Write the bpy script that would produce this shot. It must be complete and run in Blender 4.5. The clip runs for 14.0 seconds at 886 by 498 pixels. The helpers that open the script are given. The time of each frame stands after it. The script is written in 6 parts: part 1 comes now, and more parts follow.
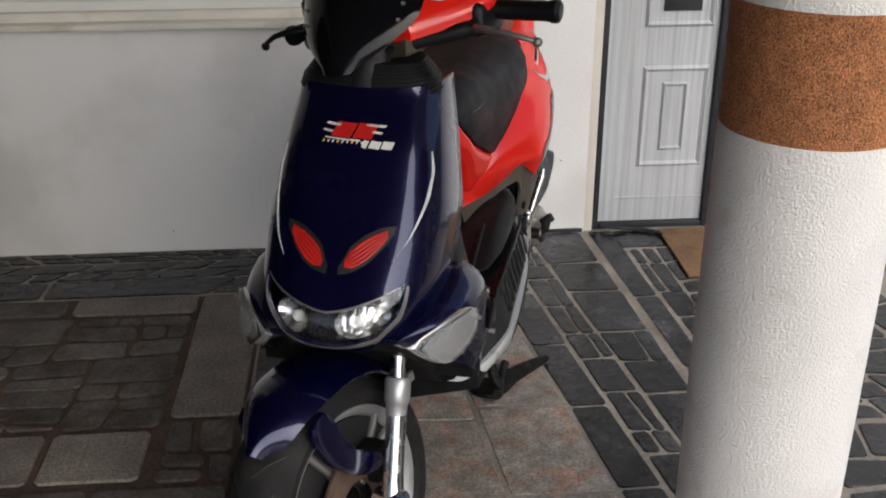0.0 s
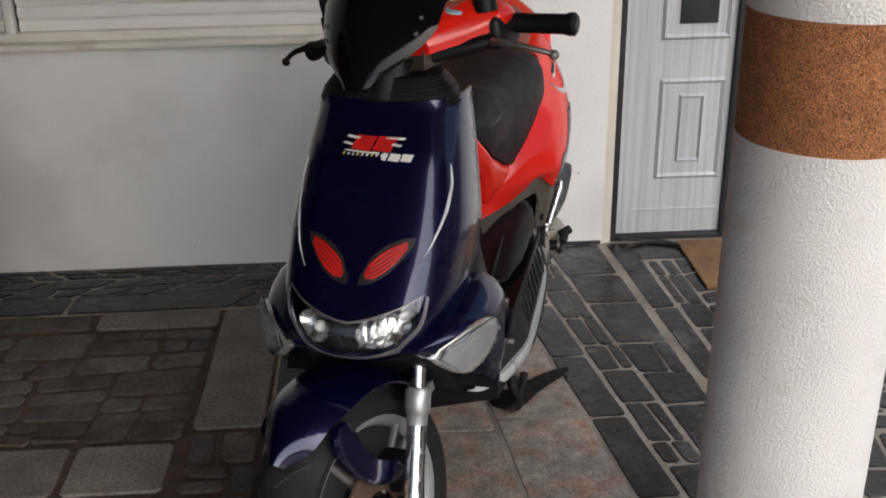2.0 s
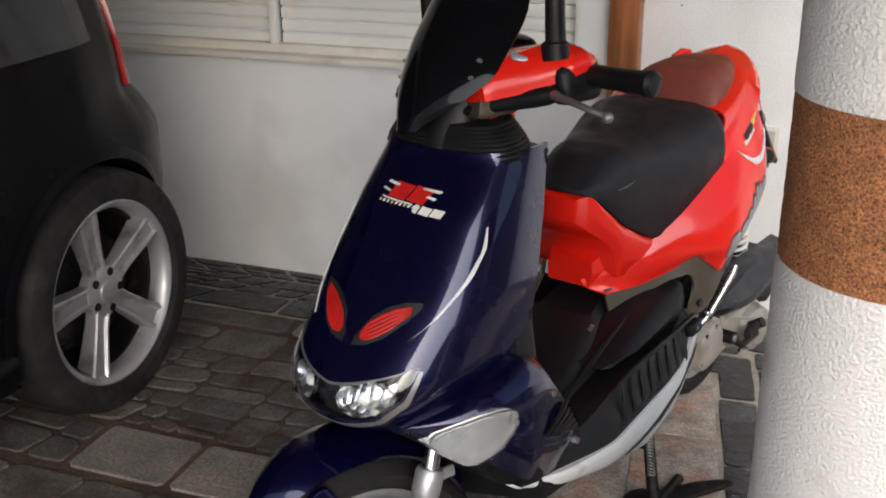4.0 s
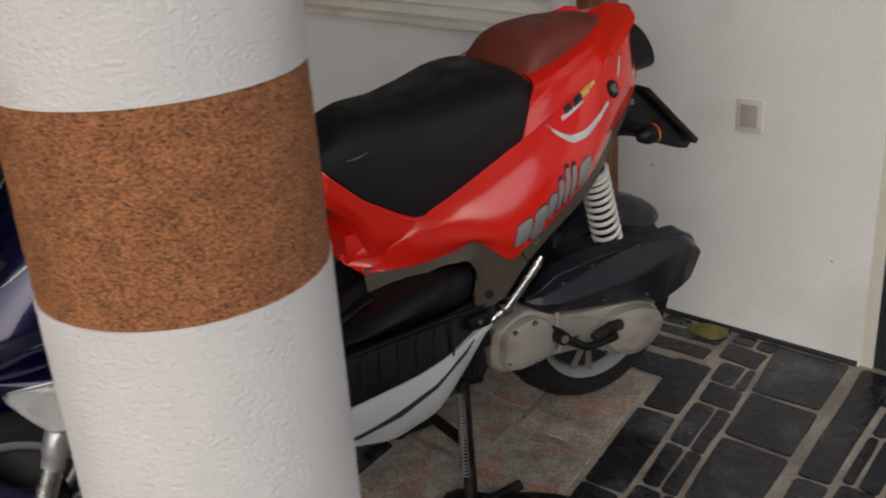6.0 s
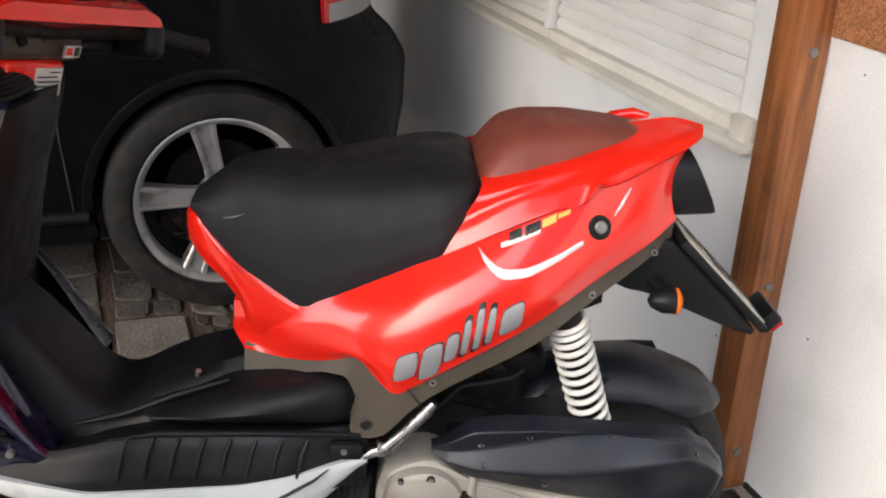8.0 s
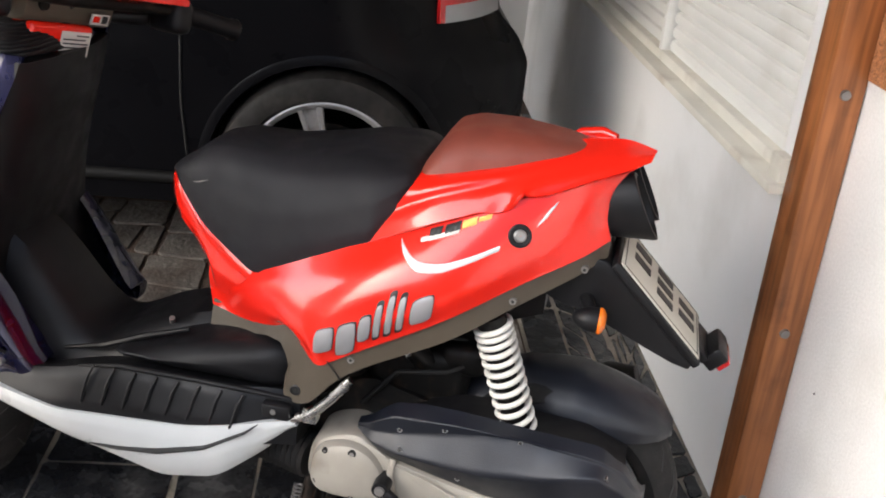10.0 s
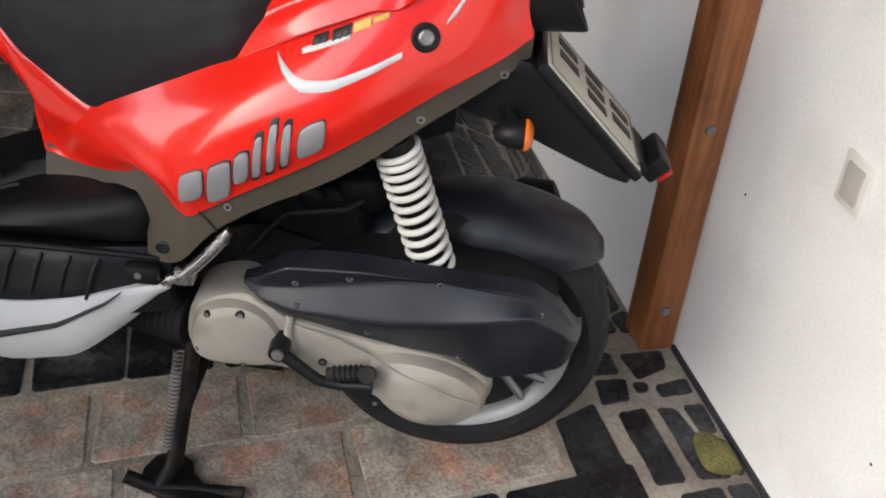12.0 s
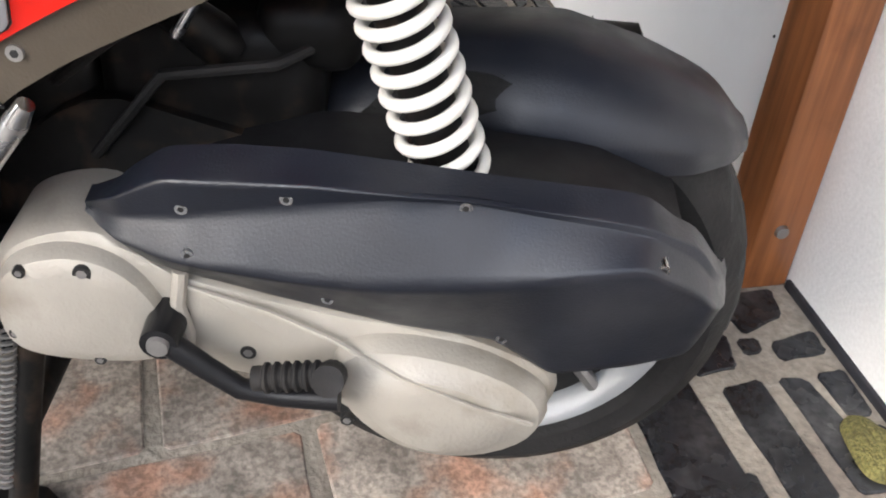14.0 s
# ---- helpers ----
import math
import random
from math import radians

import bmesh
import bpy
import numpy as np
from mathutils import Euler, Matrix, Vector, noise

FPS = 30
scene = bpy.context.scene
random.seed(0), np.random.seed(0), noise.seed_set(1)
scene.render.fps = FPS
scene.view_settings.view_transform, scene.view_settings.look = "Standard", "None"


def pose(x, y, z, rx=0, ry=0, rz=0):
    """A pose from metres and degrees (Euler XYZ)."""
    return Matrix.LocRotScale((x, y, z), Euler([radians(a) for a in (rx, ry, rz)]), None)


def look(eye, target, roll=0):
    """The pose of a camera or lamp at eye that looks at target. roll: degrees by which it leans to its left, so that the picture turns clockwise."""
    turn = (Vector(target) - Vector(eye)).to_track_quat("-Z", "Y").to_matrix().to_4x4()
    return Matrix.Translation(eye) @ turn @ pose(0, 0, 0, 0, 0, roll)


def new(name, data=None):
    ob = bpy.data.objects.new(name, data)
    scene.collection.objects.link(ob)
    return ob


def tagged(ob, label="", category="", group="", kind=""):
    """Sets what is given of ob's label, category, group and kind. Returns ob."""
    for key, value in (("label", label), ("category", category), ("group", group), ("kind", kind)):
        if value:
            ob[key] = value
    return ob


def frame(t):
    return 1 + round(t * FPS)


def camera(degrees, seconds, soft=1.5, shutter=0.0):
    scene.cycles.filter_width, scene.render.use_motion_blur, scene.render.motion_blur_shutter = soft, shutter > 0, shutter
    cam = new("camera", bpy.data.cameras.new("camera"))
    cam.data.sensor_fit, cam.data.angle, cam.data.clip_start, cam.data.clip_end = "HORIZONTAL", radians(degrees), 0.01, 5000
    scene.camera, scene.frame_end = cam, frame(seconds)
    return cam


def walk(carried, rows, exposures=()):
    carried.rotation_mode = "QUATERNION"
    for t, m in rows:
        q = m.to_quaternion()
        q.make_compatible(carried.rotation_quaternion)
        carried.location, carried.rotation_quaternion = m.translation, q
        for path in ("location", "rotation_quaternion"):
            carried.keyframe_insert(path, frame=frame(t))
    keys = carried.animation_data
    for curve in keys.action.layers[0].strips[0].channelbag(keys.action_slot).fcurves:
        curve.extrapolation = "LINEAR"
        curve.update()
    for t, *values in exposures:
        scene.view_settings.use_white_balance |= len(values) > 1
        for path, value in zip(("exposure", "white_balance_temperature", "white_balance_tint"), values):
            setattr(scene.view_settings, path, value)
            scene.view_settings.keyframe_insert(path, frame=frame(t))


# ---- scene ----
cam = camera(46.1, 14.0, 1.9, 0.15)
EXPOSURES = [(0.0, -0.35, 6000, 10), (2.5, -0.4, 6000, 10), (5.0, 0.2, 6050, 10), (5.5, -0.5, 6100, 10), (6.0, -0.97, 6150, 10), (6.5, -0.75, 5850, 14), (7.0, -0.25, 6200, 10), (7.5, 0.1, 6150, 10), (8.0, 0.55, 6100, 10), (8.5, 0.5, 6050, 10), (11.0, 0.85, 6050, 10), (12.0, 0.2, 6000, 10), (13.0, 0.75, 6000, 10), (14.0, 1.08, 5950, 10)]
PATH = [
    (0, (-0.03, -3.28, 1.458), (0.105, -1.467, 0.625), -0.2),
    (0.5, (-0.035, -3.31, 1.469), (0.111, -1.53, 0.569), 0.0),
    (1, (-0.035, -3.324, 1.472), (0.11, -1.535, 0.588), -0.3),
    (1.5, (-0.036, -3.32, 1.469), (0.095, -1.515, 0.619), -0.6),
    (2, (-0.033, -3.301, 1.459), (0.068, -1.473, 0.653), -1.0),
    (2.5, (-0.019, -3.267, 1.448), (0.047, -1.42, 0.684), -0.7),
    (2.7, (0.013, -3.235, 1.434), (0.039, -1.384, 0.679), -0.3),
    (4.8, (0.907, -2.856, 1.424), (-0.017, -1.254, 0.661), -1.1),
    (5, (0.978, -2.813, 1.416), (0.058, -1.215, 0.641), -0.5),
    (5.5, (1.174, -2.599, 1.361), (0.200, -1.029, 0.600), 2.8),
    (6, (1.436, -2.32, 1.369), (0.21, -0.956, 0.563), -4.0),
    (6.5, (1.656, -2.136, 1.375), (0.35, -0.804, 0.656), -0.5),
    (7, (1.64, -1.83, 1.396), (0.19, -0.661, 0.668), -0.2),
    (7.5, (1.642, -1.563, 1.367), (-0.041, -0.773, 0.631), 0.5),
    (8, (1.632, -1.34, 1.364), (-0.103, -0.712, 0.591), 3.3),
    (8.5, (1.663, -1.126, 1.376), (-0.065, -0.547, 0.551), 7.1),
    (8.7, (1.707, -1.041, 1.388), (-0.058, -0.672, 0.522), 5.6),
    (10.8, (1.798, -0.895, 1.404), (-0.031, -0.732, 0.611), 5.8),
    (11, (1.787, -0.893, 1.395), (-0.012, -0.686, 0.547), 5.6),
    (11.5, (1.716, -0.922, 1.351), (0.012, -0.564, 0.366), 6.0),
    (12, (1.532, -0.921, 1.289), (-0.088, -0.479, 0.201), 5.9),
    (12.5, (1.229, -0.833, 1.149), (-0.374, -0.476, 0.008), 4.2),
    (13, (1.043, -0.839, 0.971), (-0.54, -0.444, -0.186), 4.6),
    (13.5, (0.988, -0.812, 0.892), (-0.53, -0.403, -0.344), 4.8),
    (14, (0.981, -0.797, 0.903), (-0.532, -0.344, -0.324), 5.4),
]
walk(cam, [(t, look(eye, target, roll)) for t, eye, target, roll in PATH], EXPOSURES)

# ---- world ----
world = bpy.data.worlds.new("overcast_sky")
scene.world = world
world.use_nodes = True
wn = world.node_tree
sky = wn.nodes.new("ShaderNodeTexSky")
sky.sky_type = "NISHITA"
sky.sun_disc = False
sky.sun_elevation, sky.sun_rotation = radians(30), radians(153)
sky.air_density, sky.dust_density = 1.0, 4.0
wn.links.new(sky.outputs[0], wn.nodes["Background"].inputs[0])
wn.nodes["Background"].inputs[1].default_value = 0.15

sun_data = bpy.data.lights.new("sun", "SUN")
sun_data.energy, sun_data.angle, sun_data.color = 3.6, radians(80), (1.0, 0.98, 0.955)
sun = new("sun", sun_data)
sun.matrix_world = look((3.0, -6.0, 3.9), (0, 0, 0))


# ---- mesh tools ----
def smoothed(table, x, width=0.0):
    """A value read from rows of (place, value), rounded over the given width."""
    px, pv = [r[0] for r in table], [r[1] for r in table]
    if px[0] > px[-1]:
        px, pv = px[::-1], pv[::-1]
    if width <= 0:
        return float(np.interp(x, px, pv))
    return float(np.mean([np.interp(x + width * k / 6, px, pv) for k in range(-6, 7)]))


def finish(ob, smooth=True, sharp=40):
    if smooth:
        for p in ob.data.polygons:
            p.use_smooth = True
        ob.data.set_sharp_from_angle(angle=radians(sharp))
    return ob


def part(name, bm, material, parent=None, label="", smooth=True, sharp=40):
    """One mesh object from a bmesh, under its thing."""
    bmesh.ops.recalc_face_normals(bm, faces=bm.faces)
    me = bpy.data.meshes.new(name)
    bm.to_mesh(me)
    bm.free()
    me.materials.append(material)
    ob = new(name, me)
    if parent is not None:
        ob.parent = parent
    if label:
        ob["label"] = label
    return finish(ob, smooth, sharp)


def thing(name, m, label, category, group="", kind=""):
    ob = new(name)
    ob.matrix_world = m
    ob.empty_display_size = 0.1
    return tagged(ob, label, category, group, kind)


def box(bm, x0, x1, y0, y1, z0, z1, bevel=0.0, segments=2, m=None):
    made = bmesh.ops.create_cube(bm, size=1.0)["verts"]
    for v in made:
        v.co = Vector(((x0 + x1) / 2 + v.co.x * (x1 - x0), (y0 + y1) / 2 + v.co.y * (y1 - y0), (z0 + z1) / 2 + v.co.z * (z1 - z0)))
    if bevel > 0:
        edges = {e for v in made for e in v.link_edges}
        r = bmesh.ops.bevel(bm, geom=list(edges), offset=bevel, segments=segments, affect="EDGES", profile=0.5)
        made = list({v for f in r["faces"] for v in f.verts} | {v for v in made if v.is_valid})
    if m is not None:
        for v in made:
            v.co = m @ v.co
    return made


def rod(bm, a, b, ra, rb=None, sides=16):
    """A round bar from a to b."""
    a, b = Vector(a), Vector(b)
    rb = ra if rb is None else rb
    q = (b - a).to_track_quat("Z", "Y").to_matrix()
    rings = []
    for p, r in ((a, ra), (b, rb)):
        rings.append([bm.verts.new(p + q @ Vector((r * math.cos(t), r * math.sin(t), 0))) for t in np.linspace(0, 2 * math.pi, sides, endpoint=False)])
    skin(bm, rings, True, True, True)


def skin(bm, rings, closed=True, cap_a=False, cap_b=False):
    """Faces between successive rings of vertices."""
    n = len(rings[0])
    for r, s in zip(rings, rings[1:]):
        for i in range(n if closed else n - 1):
            j = (i + 1) % n
            bm.faces.new((r[i], r[j], s[j], s[i]))
    if cap_a:
        bm.faces.new(rings[0][::-1])
    if cap_b:
        bm.faces.new(rings[-1])


def tube(bm, points, r, sides=10, closed=False):
    """A bar that follows a line of points; r is one radius or one for each point."""
    pts = [Vector(p) for p in points]
    n = len(pts)
    rs = r if isinstance(r, (list, tuple)) else [r] * n
    rings, side = [], None
    for i, p in enumerate(pts):
        a, b = (pts[i - 1], pts[(i + 1) % n]) if closed else (pts[max(i - 1, 0)], pts[min(i + 1, n - 1)])
        d = (b - a).normalized()
        if side is None:
            side = d.orthogonal().normalized()
        side = (side - side.dot(d) * d).normalized()
        up = d.cross(side)
        rings.append([bm.verts.new(p + rs[i] * (math.cos(t) * side + math.sin(t) * up)) for t in np.linspace(0, 2 * math.pi, sides, endpoint=False)])
    if closed:
        skin(bm, rings + [rings[0]])
    else:
        skin(bm, rings, True, True, True)


def spun(bm, profile, sides=48, m=None):
    """A profile of (across, radius) turned round the Y axis."""
    rings = []
    for y, r in profile:
        rings.append([bm.verts.new(Vector((r * math.cos(t), y, r * math.sin(t)))) for t in np.linspace(0, 2 * math.pi, sides, endpoint=False)])
    skin(bm, rings)
    if m is not None:
        for ring in rings:
            for v in ring:
                v.co = m @ v.co


def rounded(poly, times=2):
    """A polygon with its corners cut twice over."""
    pts = [Vector(p) for p in poly]
    for _ in range(times):
        out = []
        for a, b in zip(pts, pts[1:] + pts[:1]):
            out += [a * 0.75 + b * 0.25, a * 0.25 + b * 0.75]
        pts = out
    return pts


def pillow(bm, poly, y0, y1, bulge=0.0, edge=0.012, rounds=2, hub=None, place=None):
    """A slab with a rounded rim and a swollen face: the polygon lies in X and Z, the slab runs from y0 to y1."""
    pts = rounded(poly, rounds) if rounds else [Vector(p) for p in poly]
    c = Vector(hub) if hub else sum(pts, Vector((0, 0))) / len(pts)
    place = place or (lambda x, y, z: Vector((x, y, z)))
    sgn = 1 if y1 > y0 else -1
    size = sum((p - c).length for p in pts) / len(pts)
    rings = []
    steps = [(0, y0), (0, y1 - sgn * edge), (edge * 0.3 / size, y1 - sgn * edge * 0.3), (edge / size, y1)]
    steps += [(0.35, y1 + bulge * 0.55), (0.7, y1 + bulge * 0.9), (0.95, y1 + bulge)]
    for s, y in steps:
        rings.append([bm.verts.new(place(*(p + (c - p) * s).to_tuple()[:1], y, (p + (c - p) * s)[1])) for p in pts])
    skin(bm, rings, True, True, True)


def columns(bm, x0, x1, low, high, wide, shape, nx=36, nv=12, soft=0.02, mirror=True, inner=None):
    """A hollow-free body of columns along X: its underside, top and half width are tables over X; shape gives the share of
    the half width from bottom (0) to top (1). inner: the wall's thickness, for a shell on one side only."""
    rings = []
    for x in np.linspace(x0, x1, nx):
        lo, hi, w = smoothed(low, x, soft), smoothed(high, x, soft), smoothed(wide, x, soft)
        vs = np.linspace(0, 1, nv)
        left = [(w * smoothed(shape, v, 0.06), lo + (hi - lo) * v) for v in vs]
        if inner is None:
            ring = [(y, z) for y, z in left] + [(-y, z) for y, z in left[::-1]]
        else:
            ring = left + [(max(y - inner, 0.005), z) for y, z in left[::-1]]
        rings.append([(x, y, z) for y, z in ring])
    sides = (1, -1) if (inner is not None and mirror) else (1,)
    for s in sides:
        made = [[bm.verts.new((x, s * y, z)) for x, y, z in ring] for ring in rings]
        skin(bm, made, True, True, True)


def spread(bm, place, us, vs):
    """A sheet of faces over a grid of u and v."""
    grid = [[bm.verts.new(place(u, v)) for u in us] for v in vs]
    skin(bm, grid, False)


def thicken(bm, depth):
    bmesh.ops.recalc_face_normals(bm, faces=bm.faces)
    bmesh.ops.solidify(bm, geom=list(bm.faces), thickness=depth)


# ---- materials ----
def material(name, colour, rough=0.5, metal=0.0, vary=0.15, scale=8.0, grain=0.0, grain_scale=150.0, stain=None, stain_scale=3.0,
             stain_share=0.3, bump=0.0, bump_scale=200.0, coat=0.0, per_object=0.0, rough_vary=0.1, spec=0.5):
    """A surface with a slow and a fine variation of colour, uneven gloss and fine relief. Sizes in cycles a metre."""
    mat = bpy.data.materials.new(name)
    mat.use_nodes = True
    t = mat.node_tree
    b = t.nodes["Principled BSDF"]
    link = t.links.new
    co = t.nodes.new("ShaderNodeTexCoord").outputs["Object"]

    def noise_at(sc, detail=4.0):
        n = t.nodes.new("ShaderNodeTexNoise")
        n.inputs["Scale"].default_value, n.inputs["Detail"].default_value = sc, detail
        link(co, n.inputs["Vector"])
        return n.outputs["Fac"]

    def ramp(fac, lo, hi, a=0.35, c=0.65):
        r = t.nodes.new("ShaderNodeMapRange")
        r.inputs[1].default_value, r.inputs[2].default_value, r.inputs[3].default_value, r.inputs[4].default_value = a, c, lo, hi
        link(fac, r.inputs[0])
        return r.outputs[0]

    def times(colour_out, fac):
        m = t.nodes.new("ShaderNodeMix")
        m.data_type, m.blend_type = "RGBA", "MULTIPLY"
        m.inputs[0].default_value = 1.0
        c = t.nodes.new("ShaderNodeCombineColor")
        for k in range(3):
            link(fac, c.inputs[k])
        link(colour_out, m.inputs[6])
        link(c.outputs[0], m.inputs[7])
        return m.outputs[2]

    base = t.nodes.new("ShaderNodeRGB")
    base.outputs[0].default_value = (*colour, 1)
    col = base.outputs[0]
    if stain:
        m = t.nodes.new("ShaderNodeMix")
        m.data_type = "RGBA"
        link(ramp(noise_at(stain_scale, 6), 0, 1, 0.62 - stain_share * 0.4, 0.78 - stain_share * 0.4), m.inputs[0])
        link(col, m.inputs[6])
        m.inputs[7].default_value = (*stain, 1)
        col = m.outputs[2]
    if vary:
        col = times(col, ramp(noise_at(scale), 1 - vary, 1 + vary))
    if grain:
        col = times(col, ramp(noise_at(grain_scale, 2), 1 - grain, 1 + grain))
    if per_object:
        info = t.nodes.new("ShaderNodeObjectInfo")
        col = times(col, ramp(info.outputs["Random"], 1 - per_object, 1 + per_object, 0, 1))
    link(col, b.inputs["Base Color"])
    b.inputs["Metallic"].default_value = metal
    link(ramp(noise_at(scale * 2.5), max(rough - rough_vary, 0.02), min(rough + rough_vary, 1)), b.inputs["Roughness"])
    b.inputs["Specular IOR Level"].default_value = spec
    b.inputs["Coat Weight"].default_value, b.inputs["Coat Roughness"].default_value = coat, 0.05
    if bump:
        n = t.nodes.new("ShaderNodeBump")
        n.inputs["Strength"].default_value, n.inputs["Distance"].default_value = 1.0, bump
        link(noise_at(bump_scale, 5), n.inputs["Height"])
        link(n.outputs[0], b.inputs["Normal"])
    return mat


def glass(name, colour, rough=0.03):
    mat = bpy.data.materials.new(name)
    mat.use_nodes = True
    b = mat.node_tree.nodes["Principled BSDF"]
    b.inputs["Base Color"].default_value = (*colour, 1)
    b.inputs["Roughness"].default_value, b.inputs["Transmission Weight"].default_value, b.inputs["IOR"].default_value = rough, 1.0, 1.45
    return mat


PLASTER = material("white_plaster", (0.77, 0.77, 0.765), 0.85, vary=0.04, scale=1.5, stain=(0.64, 0.635, 0.62), stain_scale=2.2, stain_share=0.25, bump=0.0012, bump_scale=45)
PLASTER_ROUGH = material("rough_white_plaster", (0.82, 0.80, 0.77), 0.9, vary=0.05, scale=4, stain=(0.70, 0.67, 0.62), stain_scale=9, stain_share=0.1, bump=0.0034, bump_scale=230)
PLASTER_GRAINY = material("grainy_white_plaster", (0.77, 0.77, 0.765), 0.88, vary=0.04, scale=1.5, grain=0.04, grain_scale=160, stain=(0.66, 0.655, 0.64), stain_scale=2.2, stain_share=0.25, bump=0.0011, bump_scale=170)
MOSAIC = material("brown_stone_plaster", (0.41, 0.165, 0.062), 0.8, vary=0.14, scale=40, grain=0.5, grain_scale=380, stain=(0.075, 0.035, 0.022), stain_scale=300, stain_share=0.20, bump=0.004, bump_scale=340)
SLATE = material("dark_slate", (0.0135, 0.0142, 0.0165), 0.22, spec=0.4, vary=0.3, scale=7, grain=0.3, grain_scale=90, per_object=0.35, bump=0.003, bump_scale=30, stain=(0.055, 0.055, 0.056), stain_scale=5, stain_share=0.2, rough_vary=0.12)
GRANITE = material("pink_grey_granite", (0.30, 0.262, 0.222), 0.42, vary=0.28, scale=16, grain=0.32, grain_scale=170, stain=(0.345, 0.205, 0.145), stain_scale=12, stain_share=0.32, per_object=0.12, bump=0.002, bump_scale=60)
SETT = material("grey_paving_stone", (0.095, 0.085, 0.075), 0.7, vary=0.25, scale=9, grain=0.25, grain_scale=110, per_object=0.3, stain=(0.055, 0.042, 0.034), stain_scale=6, stain_share=0.35, bump=0.006, bump_scale=60)
SETT_PALE = material("pale_granite_slab", (0.19, 0.17, 0.15), 0.65, vary=0.2, scale=9, grain=0.3, grain_scale=130, per_object=0.15, bump=0.004, bump_scale=80)
MORTAR = material("light_mortar", (0.30, 0.268, 0.222), 0.9, vary=0.2, scale=6, grain=0.15, grain_scale=90, stain=(0.2, 0.17, 0.14), stain_scale=4, stain_share=0.3, bump=0.004, bump_scale=90)
MORTAR_DARK = material("brown_joint_sand", (0.075, 0.050, 0.036), 0.95, vary=0.3, scale=7, grain=0.2, grain_scale=100, bump=0.005, bump_scale=90)
GROUND = material("grey_ground", (0.22, 0.21, 0.19), 0.9, vary=0.2, scale=2, grain=0.2, grain_scale=40)
CEILING = material("dark_ceiling_boards", (0.17, 0.105, 0.062), 0.6, vary=0.15, scale=4, grain=0.2, grain_scale=50)
ALU_WHITE = material("white_painted_aluminium", (0.76, 0.755, 0.72), 0.4, vary=0.03, scale=3, stain=(0.68, 0.66, 0.61), stain_scale=4, stain_share=0.12)
SILL = material("cream_sill_stone", (0.66, 0.635, 0.56), 0.55, vary=0.06, scale=5, stain=(0.52, 0.48, 0.41), stain_scale=7, stain_share=0.14, bump=0.001)
DOOR = material("grey_lacquered_door", (0.44, 0.46, 0.48), 0.45, vary=0.05, scale=3)
SEAL = material("black_door_seal", (0.018, 0.019, 0.024), 0.7, vary=0.2)
MAT = material("brown_coir_mat", (0.27, 0.155, 0.075), 0.95, vary=0.2, scale=12, grain=0.4, grain_scale=300, bump=0.008, bump_scale=260)
SPONGE = material("olive_scouring_cloth", (0.16, 0.145, 0.045), 0.95, vary=0.3, scale=20, grain=0.35, grain_scale=260, bump=0.008, bump_scale=180)
RED = material("glossy_red_paint", (0.78, 0.016, 0.006), 0.22, spec=0.4, vary=0.03, scale=5, coat=0.5, rough_vary=0.05)
BLUE = material("metallic_dark_blue_paint", (0.0016, 0.0020, 0.034), 0.26, metal=0.6, spec=0.4, vary=0.06, scale=6, coat=1.0, rough_vary=0.03)
BLACK = material("black_moulded_plastic", (0.007, 0.007, 0.008), 0.45, spec=0.25, vary=0.2, scale=10, bump=0.0002, bump_scale=600)
GREYPLASTIC = material("worn_dark_grey_plastic", (0.0090, 0.0108, 0.0165), 0.40, vary=0.15, scale=9, grain=0.06, grain_scale=500, stain=(0.022, 0.023, 0.028), stain_scale=5, stain_share=0.22, bump=0.00025, bump_scale=500)
TRIM = material("brown_grey_plastic", (0.074, 0.060, 0.043), 0.5, vary=0.1, scale=9, bump=0.0005, bump_scale=450)
VINYL = material("black_seat_vinyl", (0.010, 0.0095, 0.012), 0.5, spec=0.35, vary=0.15, scale=8, bump=0.0012, bump_scale=700)
PAD = material("red_brown_seat_pad", (0.20, 0.045, 0.028), 0.5, vary=0.12, scale=9, bump=0.001, bump_scale=600)
RUBBER = material("tyre_rubber", (0.011, 0.0105, 0.0105), 0.75, spec=0.3, vary=0.2, scale=12, stain=(0.026, 0.023, 0.021), stain_scale=9, stain_share=0.25, bump=0.001, bump_scale=200)
SILVER = material("silver_wheel_paint", (0.42, 0.42, 0.43), 0.38, metal=0.6, vary=0.1, scale=9, stain=(0.2, 0.18, 0.16), stain_scale=12, stain_share=0.15)
CASTING = material("cast_aluminium_paint", (0.36, 0.335, 0.29), 0.5, metal=0.25, vary=0.1, scale=10, stain=(0.22, 0.19, 0.15), stain_scale=9, stain_share=0.18, bump=0.0006, bump_scale=300)
CHROME = material("bright_steel", (0.62, 0.62, 0.62), 0.22, metal=1.0, vary=0.1, scale=20)
STEEL = material("dull_steel", (0.30, 0.29, 0.28), 0.45, metal=0.8, vary=0.2, scale=20)
# Oily metal, darkened further so its colour holds the engine recess's shade.
IRON = material("shade_darkened_oily_metal", (0.0045, 0.0042, 0.004), 0.55, spec=0.25, metal=0.1, vary=0.3, scale=20, stain=(0.03, 0.02, 0.013), stain_scale=30, stain_share=0.2)
WHITE = material("white_paint", (0.66, 0.645, 0.60), 0.4, vary=0.05, scale=9, stain=(0.5, 0.46, 0.4), stain_scale=20, stain_share=0.08)
LOWER = material("pearl_white_fairing", (0.60, 0.62, 0.62), 0.35, vary=0.05, scale=6, coat=0.3)
LETTER = material("silver_decal", (0.34, 0.34, 0.35), 0.4, metal=0.3, vary=0.06)
INSET = material("red_vent_mesh", (0.48, 0.012, 0.008), 0.4, vary=0.1, scale=40)
